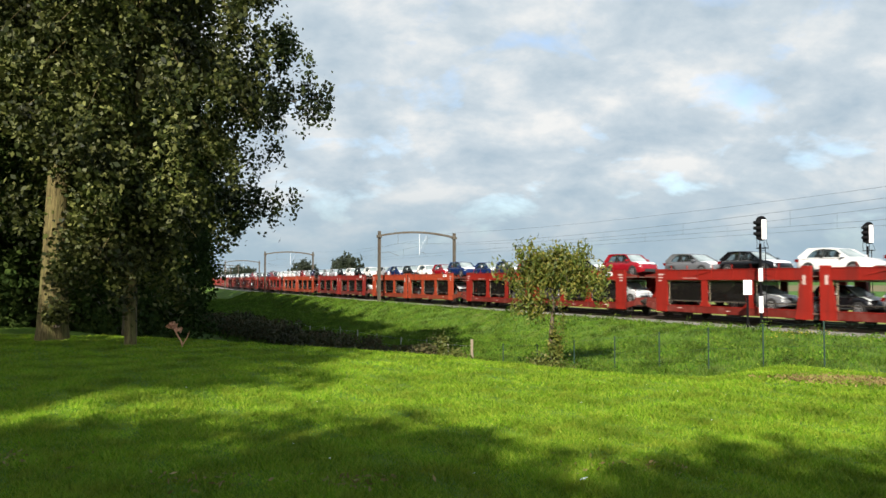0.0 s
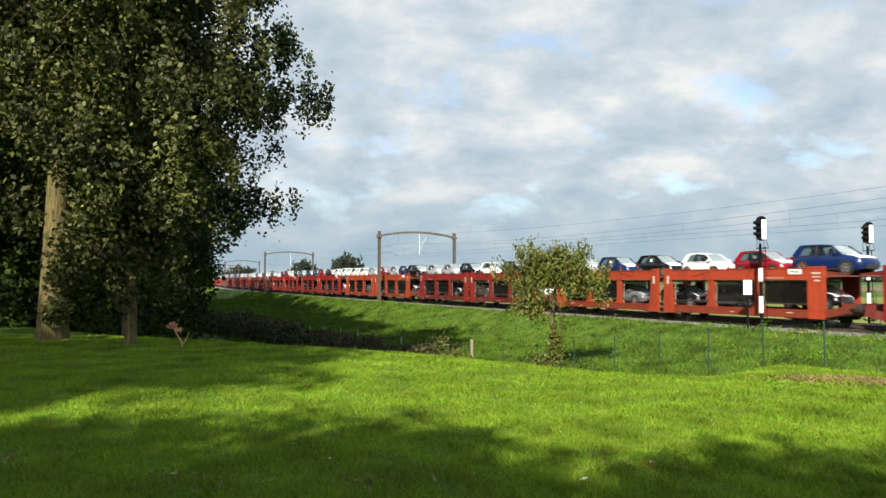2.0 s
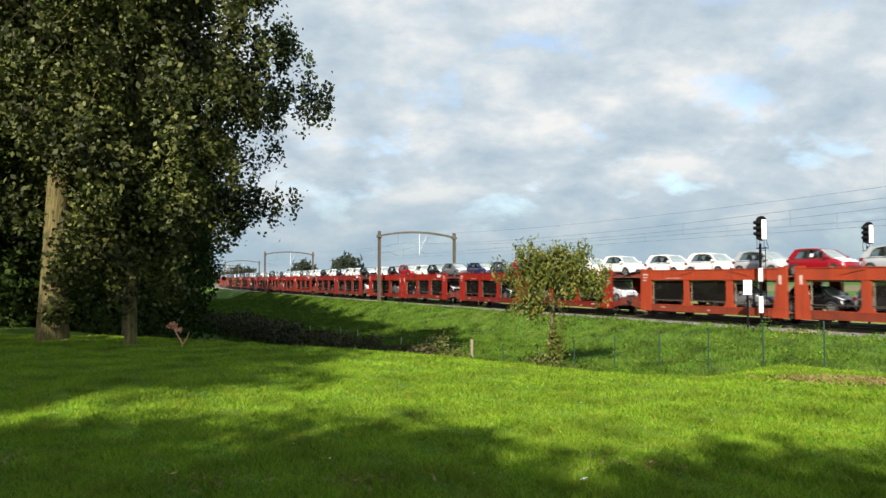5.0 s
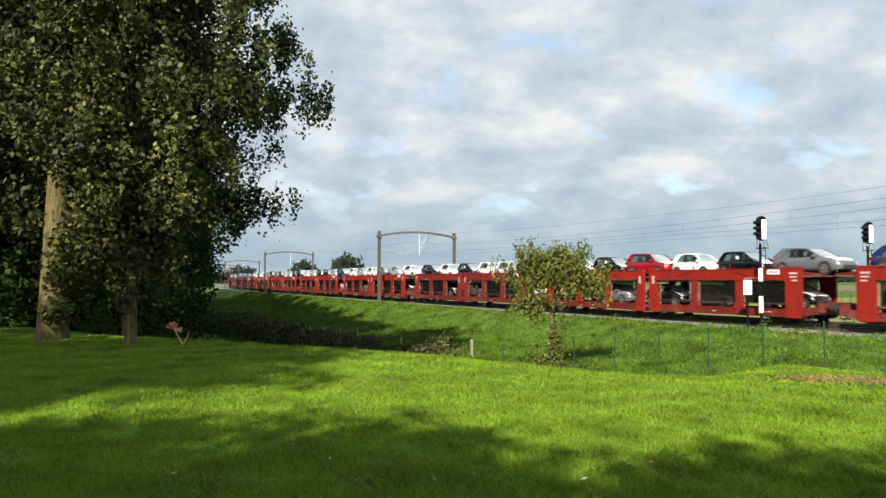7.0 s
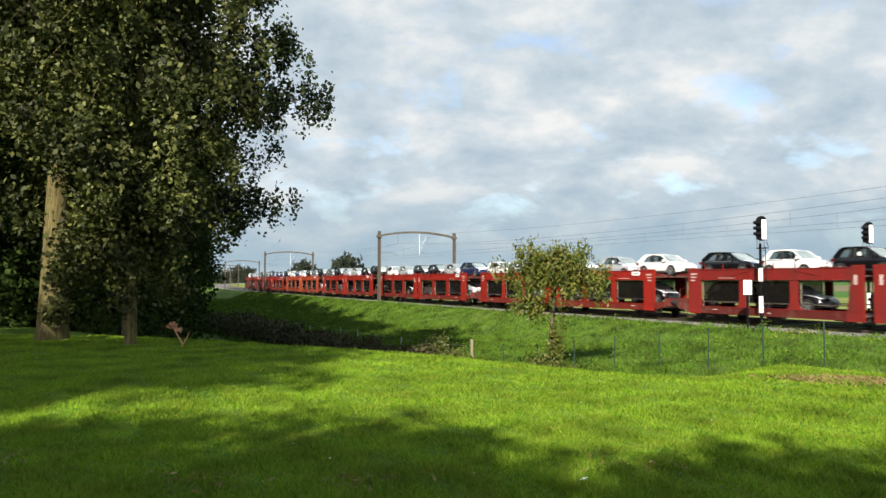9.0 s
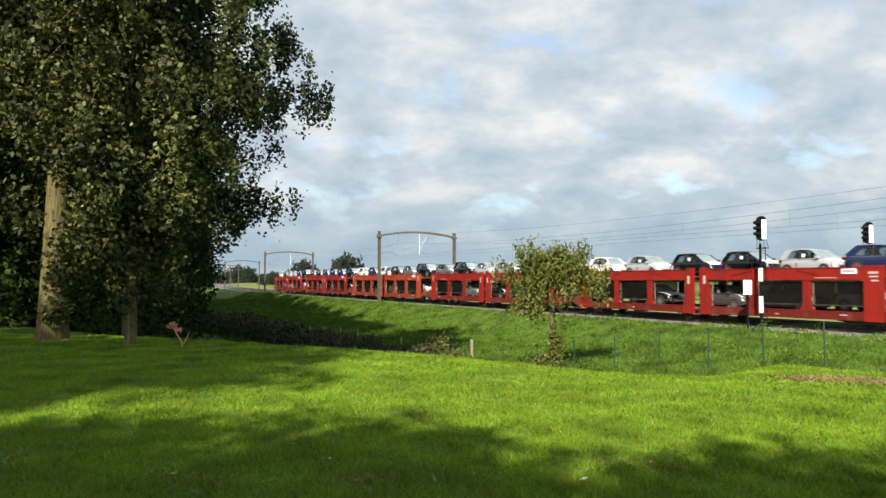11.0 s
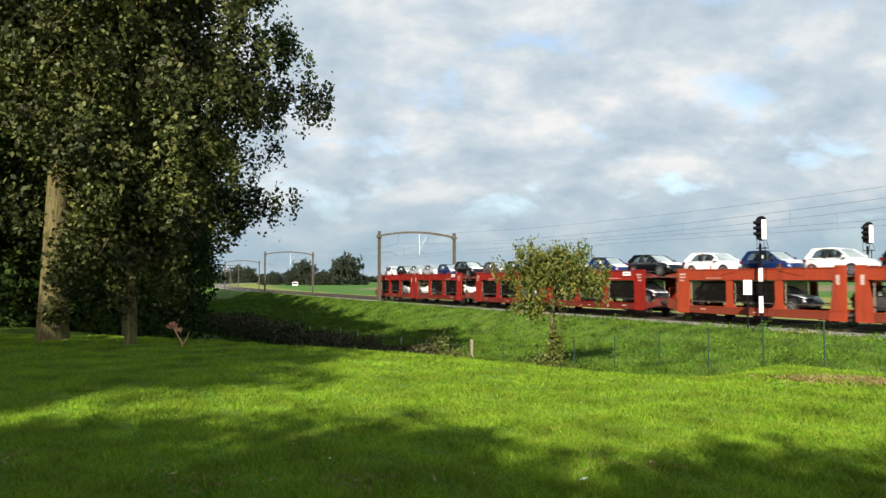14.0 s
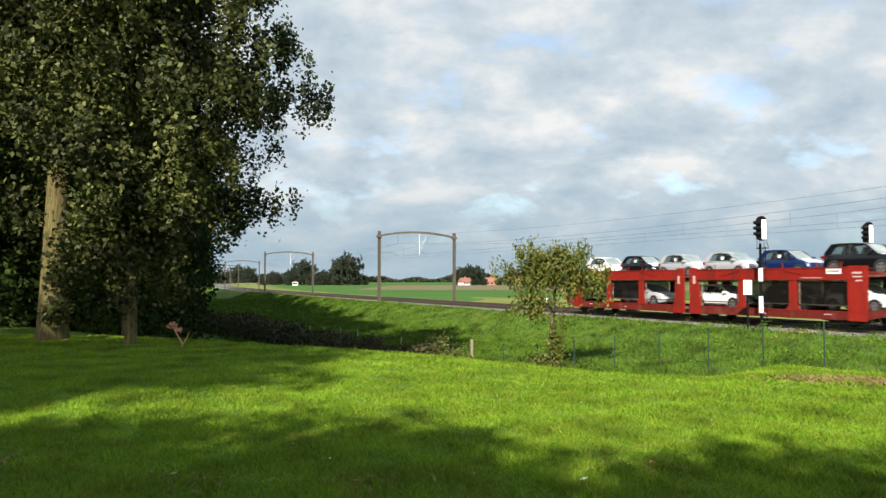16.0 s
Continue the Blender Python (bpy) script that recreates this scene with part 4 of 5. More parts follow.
# Two-part wagons from the head to the tail: colour, then the upper deck's cars from the rear: metres from the rear coupling to the car's middle, type, colour
H, E, U = "hatch", "estate", "suv"
TRAIN = [
    ("red", [(4.0, E, "grey"), (8.7, E, "black"), (14.2, E, "white"), (19.2, U, "navy"), (24.6, E, "silver")]),
    ("red", [(3.9, H, "blue"), (8.0, H, "blue"), (12.0, H, "red"), (16.0, H, "black"), (20.0, H, "black"), (24.6, U, "red")]),
    ("orange", [(3.6, E, "silver"), (7.9, H, "blue"), (12.2, H, "black"), (16.6, H, "white"), (20.9, H, "red"), (25.3, U, "blue")]),
    ("dull", [(3.6, H, "silver"), (7.7, H, "silver"), (12.1, H, "black"), (16.4, H, "white"), (20.6, H, "black"), (24.8, H, "white")]),
    ("orange", [(3.2, H, "white"), (7.0, H, "white"), (10.9, H, "silver"), (14.7, H, "red"), (19.0, H, "silver"), (22.4, H, "blue"), (25.6, E, "black")]),
    ("red", [(4.2, E, "navy"), (8.6, H, "blue"), (12.9, U, "red"), (17.3, E, "black"), (21.6, H, "white"), (25.4, H, "white")]),
    ("red", [(4.2, H, "white"), (8.7, H, "black"), (12.9, U, "red"), (17.1, H, "white"), (21.0, H, "black"), (25.4, E, "grey")]),
    ("dull", [(4.3, E, "black"), (8.6, H, "white"), (13.0, H, "black"), (17.3, H, "white"), (20.9, H, "white"), (25.0, E, "black")]),
    ("red", [(3.5, H, "white"), (7.6, H, "silver"), (11.7, H, "white"), (16.0, H, "grey"), (20.8, H, "silver"), (25.4, E, "white")]),
    ("red", [(3.6, H, "white"), (7.9, H, "silver"), (12.6, H, "black"), (16.8, H, "black"), (21.0, H, "silver"), (25.3, E, "navy")]),
    ("red", [(3.5, E, "grey"), (8.0, U, "black"), (12.1, H, "silver"), (16.2, H, "silver"), (20.8, H, "black"), (25.2, U, "black")]),
    ("orange", [(3.8, E, "white"), (8.0, H, "blue"), (12.3, H, "white"), (16.6, H, "black"), (20.6, H, "grey"), (25.2, U, "black")]),
    ("red", [(3.6, H, "brown"), (7.8, H, "black"), (12.0, H, "blue"), (16.2, H, "blue"), (20.3, H, "blue"), (25.3, E, "black")]),
    ("red", [(4.2, H, "white"), (8.3, H, "black"), (12.2, H, "silver"), (16.2, H, "silver"), (20.3, H, "blue"), (24.9, U, "black")]),
]
LOWER = [[(3.9, E, "black"), (9.2, E, "grey"), (14.6, H, "black"), (18.6, H, "silver"), (24.2, H, "black")],
         [(3.8, U, "navy"), (8.8, E, "silver"), (15.6, E, "white"), (20.6, H, "black"), (24.6, H, "white")],
         [(4.4, H, "black"), (8.6, E, "black"), (15.0, H, "brown"), (19.4, U, "grey"), (24.4, H, "silver")]]
RIDERS = []        # thing, metres behind the head of the wagon count, height, turned round


def build_train():
    for p, (colour, upper) in enumerate(TRAIN):
        rear = -27.0 * p          # the rear coupling, against the count S(t)
        RIDERS.append((get_wagon(colour), rear, 0.0, 0))
        RIDERS.append((get_wagon(colour), rear + 27.0, 0.0, 180))
        for deck, row in ((2.72, upper), (0.74, LOWER[(0, 2)[p % 2]] if p < 13 else LOWER[1])):
            for mid, kind, tint in row:
                lift = (0.05 if mid > 23.5 else 0.0) if deck > 2 else (0.16 if mid < 5 or mid > 23 else 0.0)
                RIDERS.append((get_car(kind, tint), rear + mid - 0.3 - CAR_SPECS[kind]["L"] / 2, deck + lift, 0))


build_train()

# ------------------------------------------------------------------ trees


def tree(name, label, base, height, crown0, radius, trunk_r, seed, leaves, leaf, leaf_mat, bark, limbs=26, droop=0.25, spread=0.38, long=1.3, category="tree", lean=0.0, hang=0.4, group="", vary=(0.62, 1.3), low_f=1.0, per=26, tight=1.0, extra=()):
    rng = np.random.default_rng(seed)
    root = new(name)
    root.location = base
    tagged(root, label, category, group)
    bm = bmesh.new()
    pts, rad = [], []
    us = (0.0, 0.03, 0.09, 0.2, 0.35, 0.5, 0.66, 0.83, 1.0)
    for i, u in enumerate(us):
        pts.append(Vector((lean * u * height + 0.12 * math.sin(u * 5 + seed) * min(u * 3, 1), 0.1 * math.sin(u * 4 + 2 * seed) * min(u * 3, 1), -0.3 + u * (height * 0.93 + 0.3))))
        rad.append(trunk_r * ((1.0 - 0.86 * u) + (0.34, 0.16, 0.05)[i] if i < 3 else (1.0 - 0.86 * u)))
    tube(bm, pts, rad, 14)
    lim = []
    for k in range(limbs):
        u = (k + rng.uniform(0, 1)) / limbs
        z = crown0 + (height * 0.97 - crown0) * u
        prof = (0.62 + 0.38 * math.sin(math.pi * min(1, 0.25 + u * 0.75))) * (1 - max(0, u - 0.55) ** 1.5 * 1.6)
        ln = radius * max(0.18, prof) * rng.uniform(*vary) * (low_f + (1 - low_f) * min(1, (z - crown0) / 4.0))
        az = k * 2.39996 + rng.uniform(-0.3, 0.3)
        f = min(max((z + 0.3) / (height * 0.93 + 0.3), 0), 1)
        i = max(k2 for k2 in range(8) if us[k2] <= f)
        o = pts[i].lerp(pts[i + 1], (f - us[i]) / (us[i + 1] - us[i]))
        o = Vector((o.x, o.y, z))
        up = rng.uniform(0.15, 0.55)
        line = [o + Vector((math.cos(az) * ln * t, math.sin(az) * ln * t, ln * (up * t - droop * t * t * 1.6))) for t in (0, 0.3, 0.6, 1.0)]
        lr = trunk_r * 0.26 * (1 - 0.6 * u)
        tube(bm, line, [lr, lr * 0.7, lr * 0.4, lr * 0.12], 5)
        lim.append(line)
    for z, az, ln, rise in extra:
        o = Vector((0, 0, z))
        line = [o + Vector((math.cos(radians(az)) * ln * t, math.sin(radians(az)) * ln * t, ln * (rise * t - 0.1 * t * t))) for t in (0, 0.3, 0.6, 1.0)]
        tube(bm, line, [trunk_r * 0.3, trunk_r * 0.2, trunk_r * 0.12, trunk_r * 0.04], 5)
        lim += [line, [line[0].lerp(line[1], 0.5), line[1], line[2], line[3]]]
    part("trunk", bm, bark, root, smooth=60)
    # leaves in twig clumps along the limbs
    L = np.array([[list(p) for p in l] for l in lim])
    nc = max(leaves // per, 1)
    which = rng.integers(0, len(L), nc)
    t = rng.uniform(0.12, 1.08, nc) ** 0.8 * 3
    i = np.clip(t.astype(int), 0, 2)
    fr = (t - i)[:, None]
    c = L[which, i] * (1 - fr) + L[which, i + 1] * fr
    c += np.clip(rng.normal(size=(nc, 3)), -1.8, 1.8) * spread * (0.6 + 0.5 * rng.random((nc, 1))) * np.array([1.25, 1.25, 1.0]) * (radius / 4.0) ** 0.5
    n = nc * per
    pos = np.repeat(c, per, 0) + rng.normal(size=(n, 3)) * np.array([0.15, 0.15, 0.27]) * tight * spread / 0.38
    pos[:, 2] -= np.abs(rng.normal(size=n)) * 0.12
    me = from_arrays("crown", leaf_quads(rng, pos, leaf, long, hang=hang), 4, leaf_mat)
    crown = new("crown", me)
    crown.parent = root
    return root


def bush(name, label, centre, size, seed, leaves, leaf, material, category="bush", kind=""):
    """A low clump: stems and leaves in lumps, with an uneven outline."""
    rng = np.random.default_rng(seed)
    root = new(name)
    root.location = centre
    tagged(root, label, category, "", kind)
    nl = 12
    lump = rng.normal(size=(nl, 3)) * np.array(size) * 0.42
    lump[:, 2] = np.abs(lump[:, 2]) * 1.2
    k = rng.integers(0, nl, leaves)
    pos = lump[k] + rng.normal(size=(leaves, 3)) * np.array(size) * 0.22
    pos[:, 2] = np.abs(pos[:, 2])
    ob = new("foliage", from_arrays("foliage", leaf_quads(rng, pos, leaf), 4, material))
    ob.parent = root
    bm = bmesh.new()
    for j in range(7):
        q = Vector(lump[j])
        tube(bm, [Vector((q.x * 0.2, q.y * 0.2, -0.1)), q * 0.6, q], [0.03, 0.02, 0.008], 5)
    part("stems", bm, M_DBARK, root)
    return root


def gz(x, y):
    return float(ground_z(x, y))


POPLAR = "tall poplar with furrowed bark and grey-green leaves at the lawn's edge"
tree("poplar_tree", POPLAR, (-11.83, 23.0, gz(-11.83, 23.0)), 23, 5.5, 4.8, 0.40, 11, 84000, 0.14, M_POPLAR, M_BARK, 52, droop=0.14, lean=0.03, vary=(0.6, 1.2), per=130, tight=1.2, group="poplars")
tree("poplar_tree", "slimmer poplar with low hanging branches beside the lawn", (-8.55, 20.8, gz(-8.55, 20.8)), 21, 2.5, 3.3, 0.14, 12, 104000, 0.13, M_POPLAR, M_BARK, 74, droop=0.6, low_f=0.34, vary=(0.65, 1.2), per=130, tight=1.15, group="poplars")
# same grove, with the shade on this crown put into its leaf colour
tree("shade_tinted_tree", "tree reaching out over the ditch, its crown's shade put into darker leaf colour", (-10.95, 26.5, gz(-10.95, 26.5)), 24, 4.4, 5.3, 0.22, 13, 120000, 0.125, M_SHADE_TINT, M_DBARK, 58, droop=0.2, low_f=0.75, vary=(0.6, 1.08), per=90, tight=1.15, spread=0.36, extra=((7.0, -8, 6.7, 0.28), (9.2, -15, 5.8, 0.2), (4.7, -20, 5.4, 0.05)))
tree("poplar_tree", POPLAR, (-17.0, 21.2, gz(-17.0, 21.2)), 22, 3.6, 4.2, 0.3, 14, 60000, 0.135, M_POPLAR, M_DBARK, 50, droop=0.35, vary=(0.6, 1.1), per=60, tight=1.3, group="poplars")
DARK = "dense dark tree in the shaded grove behind the poplars"
back = tree("grove_tree", DARK, (-17.0, 34.0, gz(-17, 34)), 24, 0.8, 5.6, 0.28, 21, 72000, 0.23, M_DARKLEAF, M_DBARK, 66, droop=0.35, spread=0.55, low_f=0.72, vary=(0.65, 1.0), group="grove")
# second row and farthest trees stay hidden, added to shade bank and track
ROW = [(-0.331 * y - 3.8, y) for y in (43, 51, 59, 67, 75, 83, 91, 99, 109, 119, 131, 143, 156, 170, 186, 204)] + [(-0.331 * y - 10.0, y + 3) for y in (47, 58, 69, 80, 92, 104, 118)] + [(-22, 31), (-27, 39)]
for i, (x, y) in enumerate(ROW):
    copy_thing(back, Matrix.Translation((x, y, gz(x, y))) @ pose(0, 0, 0, 0, 0, 67 * i))
# trees beside and behind the viewpoint, whose shade lies on the lawn
side = tree("poplar_tree", "tall poplar standing outside the view, shading the lawn", (-14.2, -10.3, 0), 21, 14.3, 4.4, 0.36, 31, 26000, 0.26, M_POPLAR, M_BARK, 36, spread=0.5, droop=0.1, group="poplars")
copy_thing(side, Matrix.Translation((-22.8, -9, 0)) @ pose(0, 0, 0, 0, 0, 40))
copy_thing(side, Matrix.Translation((-18.2, -16, 3.0)) @ pose(0, 0, 0, 0, 0, 140))
copy_thing(side, Matrix.Translation((-18.4, -10.5, 0)) @ pose(0, 0, 0, 0, 0, 75))
low = tree("round_tree", "leafy tree behind the viewpoint, shading the near lawn", (-6.1, -12.3, 0), 13.6, 5.0, 4.2, 0.28, 32, 14000, 0.24, M_POPLAR, M_DBARK, 30, spread=0.5, group="shade trees")
copy_thing(low, Matrix.Translation((-9.3, -12.1, -0.1)) @ pose(0, 0, 0, 0, 0, 110))
copy_thing(low, Matrix.Translation((-13.6, -12.2, -0.2)) @ pose(0, 0, 0, 0, 0, 230))
thin = tree("round_tree", "sparsely leaved tree behind the viewpoint, dappling the near lawn", (-3.0, -13.5, 0.3), 13.6, 5.0, 4.6, 0.25, 33, 7600, 0.24, M_POPLAR, M_DBARK, 22, spread=0.5, group="shade trees")
copy_thing(thin, Matrix.Translation((0.1, -15.6, 0.0)) @ pose(0, 0, 0, 0, 0, 190))
# young tree by the fence
tree("young_tree", "small crooked tree with yellowing drooping leaves by the fence", (4.95, 34.0, gz(4.95, 34.0)), 5.75, 4.15, 2.1, 0.15, 41, 10200, 0.10, M_SUMAC, M_DBARK, 12, droop=0.5, spread=0.30, long=2.2, hang=1.4, vary=(0.7, 1.05), per=30, tight=1.1, extra=((4.3, 20, 1.4, 1.0), (4.2, 195, 1.2, 1.1), (4.3, 170, 2.1, 0.3), (4.2, 0, 2.2, 0.25), (4.3, 60, 1.3, 0.9), (3.2, 195, 1.7, 0.1)))
bush("sucker_shoots", "thin leafy shoots along the young tree's stem", (5.1, 33.9, gz(5.0, 33.9) + 0.8), (0.4, 0.3, 1.9), 45, 850, 0.11, M_SUMAC)
bush("sucker_shoots", "olive thicket of suckers round the foot of the young tree", (4.55, 33.8, gz(4.55, 33.8)), (1.0, 0.5, 1.15), 42, 1900, 0.11, M_BRAMBLE)
bush("sucker_shoots", "leafy shoots growing from the poplar's foot", (-11.45, 22.5, gz(-11.45, 22.5) + 0.5), (0.42, 0.3, 0.62), 43, 620, 0.10, M_POPLAR)


def build_stalk():
    root = new("dry_plant")
    x, y = -6.9, 20.2
    root.location = (x, y, gz(x, y))
    tagged(root, "dead reddish brown forked plant stalk standing on the lawn", "dry plant")
    bm = bmesh.new()
    tube(bm, [Vector((0, 0, -0.05)), Vector((-0.05, 0, 0.14)), Vector((-0.22, 0, 0.42)), Vector((-0.32, 0, 0.62))], [0.026, 0.022, 0.018, 0.008], 6)
    tube(bm, [Vector((-0.02, 0, 0.06)), Vector((0.10, 0, 0.26)), Vector((0.16, 0, 0.42))], [0.014, 0.012, 0.005], 6)
    tube(bm, [Vector((-0.2, 0, 0.38)), Vector((-0.12, 0, 0.46))], [0.01, 0.004], 5)
    part("stem", bm, M_STALK, root)
    rng = np.random.default_rng(5)
    pos = np.concatenate([rng.normal(size=(60, 3)) * 0.055 + (-0.3, 0, 0.58), rng.normal(size=(16, 3)) * 0.03 + (-0.13, 0, 0.46)])
    ob = new("withered_leaves", from_arrays("withered_leaves", leaf_quads(rng, pos, 0.085), 4, M_STALK))
    ob.parent = root


build_stalk()

# ------------------------------------------------------------------ fences
FENCE = [Vector((3.03, 38.3, 0)) + Vector((1.512, -1.593, 0)) * n for n in range(0, 10)]


def build_fence():
    root = new("wire_mesh_fence")
    tagged(root, "green wire mesh fence with slim dark steel posts", "fence")
    tops = []
    for n, p in enumerate(FENCE):
        g = gz(p.x, p.y)
        top = g + 1.25 + 0.42 * min(1, max(0, (n - 1) / 4))
        tops.append((p, g, top))
        bm = bmesh.new()
        tube(bm, [Vector((p.x, p.y, g - 0.2)), Vector((p.x, p.y, top))], [0.028, 0.028], 8)
        post = part("post", bm, M_POSTGREEN, root)
        bm = bmesh.new(); tube(bm, [Vector((p.x, p.y, top)), Vector((p.x, p.y, top + 0.03))], [0.034, 0.02], 8)
        part("cap", bm, M_POSTGREEN, post)
    for (p, g, t), (q, h, u) in zip(tops, tops[1:]):
        bm = bmesh.new()
        for k in range(3):
            f = (0.02, 0.5, 0.97)[k]
            a, b = Vector((p.x, p.y, g + (t - g) * f)), Vector((q.x, q.y, h + (u - h) * f))
            tube(bm, [a, (a + b) / 2 + Vector((0, 0, -0.01)), b], [0.004] * 3, 4)
        for k in range(1, 22):
            f = k / 22
            a, b = p.lerp(q, f), p.lerp(q, f)
            tube(bm, [Vector((a.x, a.y, g + (h - g) * f)), Vector((b.x, b.y, t + (u - t) * f - 0.03))], [0.0015, 0.0015], 3)
        part("mesh_panel", bm, M_MESH, root)


build_fence()


def build_stakes():
    """Low stock fence along the ditch."""
    root = new("stock_fence")
    tagged(root, "low wire fence with pale weathered stakes along the ditch", "fence")
    line = [(1.5, 38.9), (-0.9, 42.9), (-4.2, 48.0), (-11.5, 60.0), (-14.5, 63.5), (-18.7, 71.0), (-22.5, 77.0), (-30, 91)]
    pts = []
    for (x0, y0), (x1, y1) in zip(line, line[1:]):
        n = max(1, round(math.hypot(x1 - x0, y1 - y0) / 2.9))
        pts += [(x0 + (x1 - x0) * k / n, y0 + (y1 - y0) * k / n) for k in range(n)]
    rng = random.Random(8)
    prev = None
    for i, (x, y) in enumerate(pts):
        g = gz(x, y)
        h = 1.05 if i else 1.15
        bm = bmesh.new()
        r = 0.08 if i == 0 else 0.034
        tube(bm, [Vector((x, y, g - 0.2)), Vector((x + rng.uniform(-0.05, 0.05), y, g + h + rng.uniform(-0.12, 0.1)))], [r, r * 0.92], 8)
        part("stake", bm, M_WOOD if i == 0 else M_STAKE, root, "thick wooden corner stake" if i == 0 else "")
        if prev:
            bm = bmesh.new()
            for f in (0.45, 0.9):
                tube(bm, [Vector((prev[0], prev[1], prev[2] + f)), Vector((x, y, g + f))], [0.004, 0.004], 4)
            part("wire", bm, M_GALV, root)
        prev = (x, y, g)


build_stakes()

# ------------------------------------------------------------------ hedge and scrub along the ditch


def build_hedge():
    rng = np.random.default_rng(61)
    line = np.array([(-0.6, 37.5), (-3.4, 41.5), (-9.0, 50.0), (-15.0, 60.0), (-21.5, 70.0), (-30, 84.0)])
    n = 64000
    seg = rng.integers(0, len(line) - 1, n); f = rng.random(n)[:, None]
    p = line[seg] * (1 - f) + line[seg + 1] * f
    across = np.abs(rng.normal(size=n)) * 1.1 - 0.4
    lumps = 0.75 + 0.35 * np.sin(p[:, 0] * 1.7) * np.sin(p[:, 1] * 0.9) + 0.2 * np.sin(p[:, 1] * 2.7)
    h = np.abs(rng.random(n)) ** 1.3 * 1.5 * lumps
    x, y = p[:, 0] - across * 0.85, p[:, 1] - across * 0.5
    pos = np.stack([x, y, ground_z(x, y) + h], -1)
    me = from_arrays("bramble_hedge", leaf_quads(rng, pos, 0.13, 1.6, hang=0.2), 4, M_HEDGE)
    tagged(new("bramble_hedge", me), "dark tangled bramble and dead weeds along the ditch", "hedge", kind="stuff")


build_hedge()
bush("bramble_bush", "yellow-green bramble thicket at the end of the stock fence", (0.2, 38.6, gz(0.2, 38.6)), (1.25, 0.6, 1.1), 44, 4200, 0.12, M_BRAMBLE)
for i, (x, y, s) in enumerate(((-28, 70, 2.2), (-34, 88, 2.4), (-21, 52, 1.8), (-25, 48, 2.4), (-18.5, 42, 1.4), (-13.5, 34, 1.0))):
    bush("undergrowth_bush", "dark shaded undergrowth beneath the grove", (x, y, gz(x, y)), (2.4, 2.0, s), 70 + i, 3600, 0.24, M_DARKLEAF)

def build_marker():
    root = new("marker_post")
    p = on_track(KM_S, -7.4, -0.25)
    root.location = p
    tagged(root, "small white marker plate on a short post beside the track", "sign")
    bm = bmesh.new(); tube(bm, [Vector((0, 0, -0.3)), Vector((0, 0, 0.7))], [0.04, 0.04], 8)
    part("post", bm, M_GALV, root)
    bm = bmesh.new(); box(bm, -0.12, 0.12, -0.075, -0.045, 0.62, 0.92)
    part("plate", bm, M_WHITE, root)


KM_S = -22.22
build_marker()

# ------------------------------------------------------------------ far distance


def far_tree(proto, x, y, sx):
    c = copy_thing(proto, Matrix.Translation((x, y, -2.6)) @ pose(0, 0, 0, 0, 0, (x * 7) % 360))
    c.scale = (sx, sx, sx)
    return c


fp = tree("distant_tree", "broad dark green tree across the fields", (-117, 640, -2.6), 20, 1.5, 9.5, 0.5, 51, 14000, 0.9, M_FAR, M_DBARK, 34, droop=0.3, spread=1.0, group="distant trees", extra=[(8.5, 45 * k, 9.5, 0.55) for k in range(8)] + [(10.5, 60 * k + 20, 7.5, 0.95) for k in range(6)] + [(4, 60 * k, 9.5, 0.2) for k in range(6)])
for x, y, s in ((-80, 628, 1.22), (34, 625, 0.28), (46.5, 630, 0.26), (57, 640, 0.3), (69, 640, 0.34), (24.5, 612, 0.22), (-90, 640, 0.75), (-132, 650, 0.6), (-141, 645, 0.5), (-148, 660, 0.55), (-103, 655, 0.6), (-97, 635, 0.5), (22, 640, 0.8), (15, 650, 0.7), (29, 655, 0.75), (60, 690, 0.55), (67, 680, 0.6), (76, 690, 0.5), (87, 690, 0.45), (46, 690, 0.4), (-150, 632, 0.42), (-126, 628, 0.5), (-109, 630, 0.45), (-103, 628, 0.42), (-72, 632, 0.5), (-66, 636, 0.4), (-86, 626, 0.45), (-205, 760, 0.9), (-190, 740, 0.8), (-222, 770, 0.7)):
    far_tree(fp, x, y, s)


def build_woods():
    rng = np.random.default_rng(91)
    n = 26000
    x = rng.uniform(-700, 1500, n)
    y = 1500 + 120 * np.sin(x * 0.004) + rng.uniform(-15, 15, n)
    top = 9 + 5 * np.sin(x * 0.021) * np.sin(x * 0.0063 + 1) + 3 * np.sin(x * 0.09)
    z = -2.6 + rng.random(n) * np.maximum(top, 3)
    me = from_arrays("distant_woods", leaf_quads(rng, np.stack([x, y, z], -1), 5.0), 4, M_FAR)
    tagged(new("distant_woods", me), "low belt of woods on the horizon", "woods", kind="stuff")


build_woods()


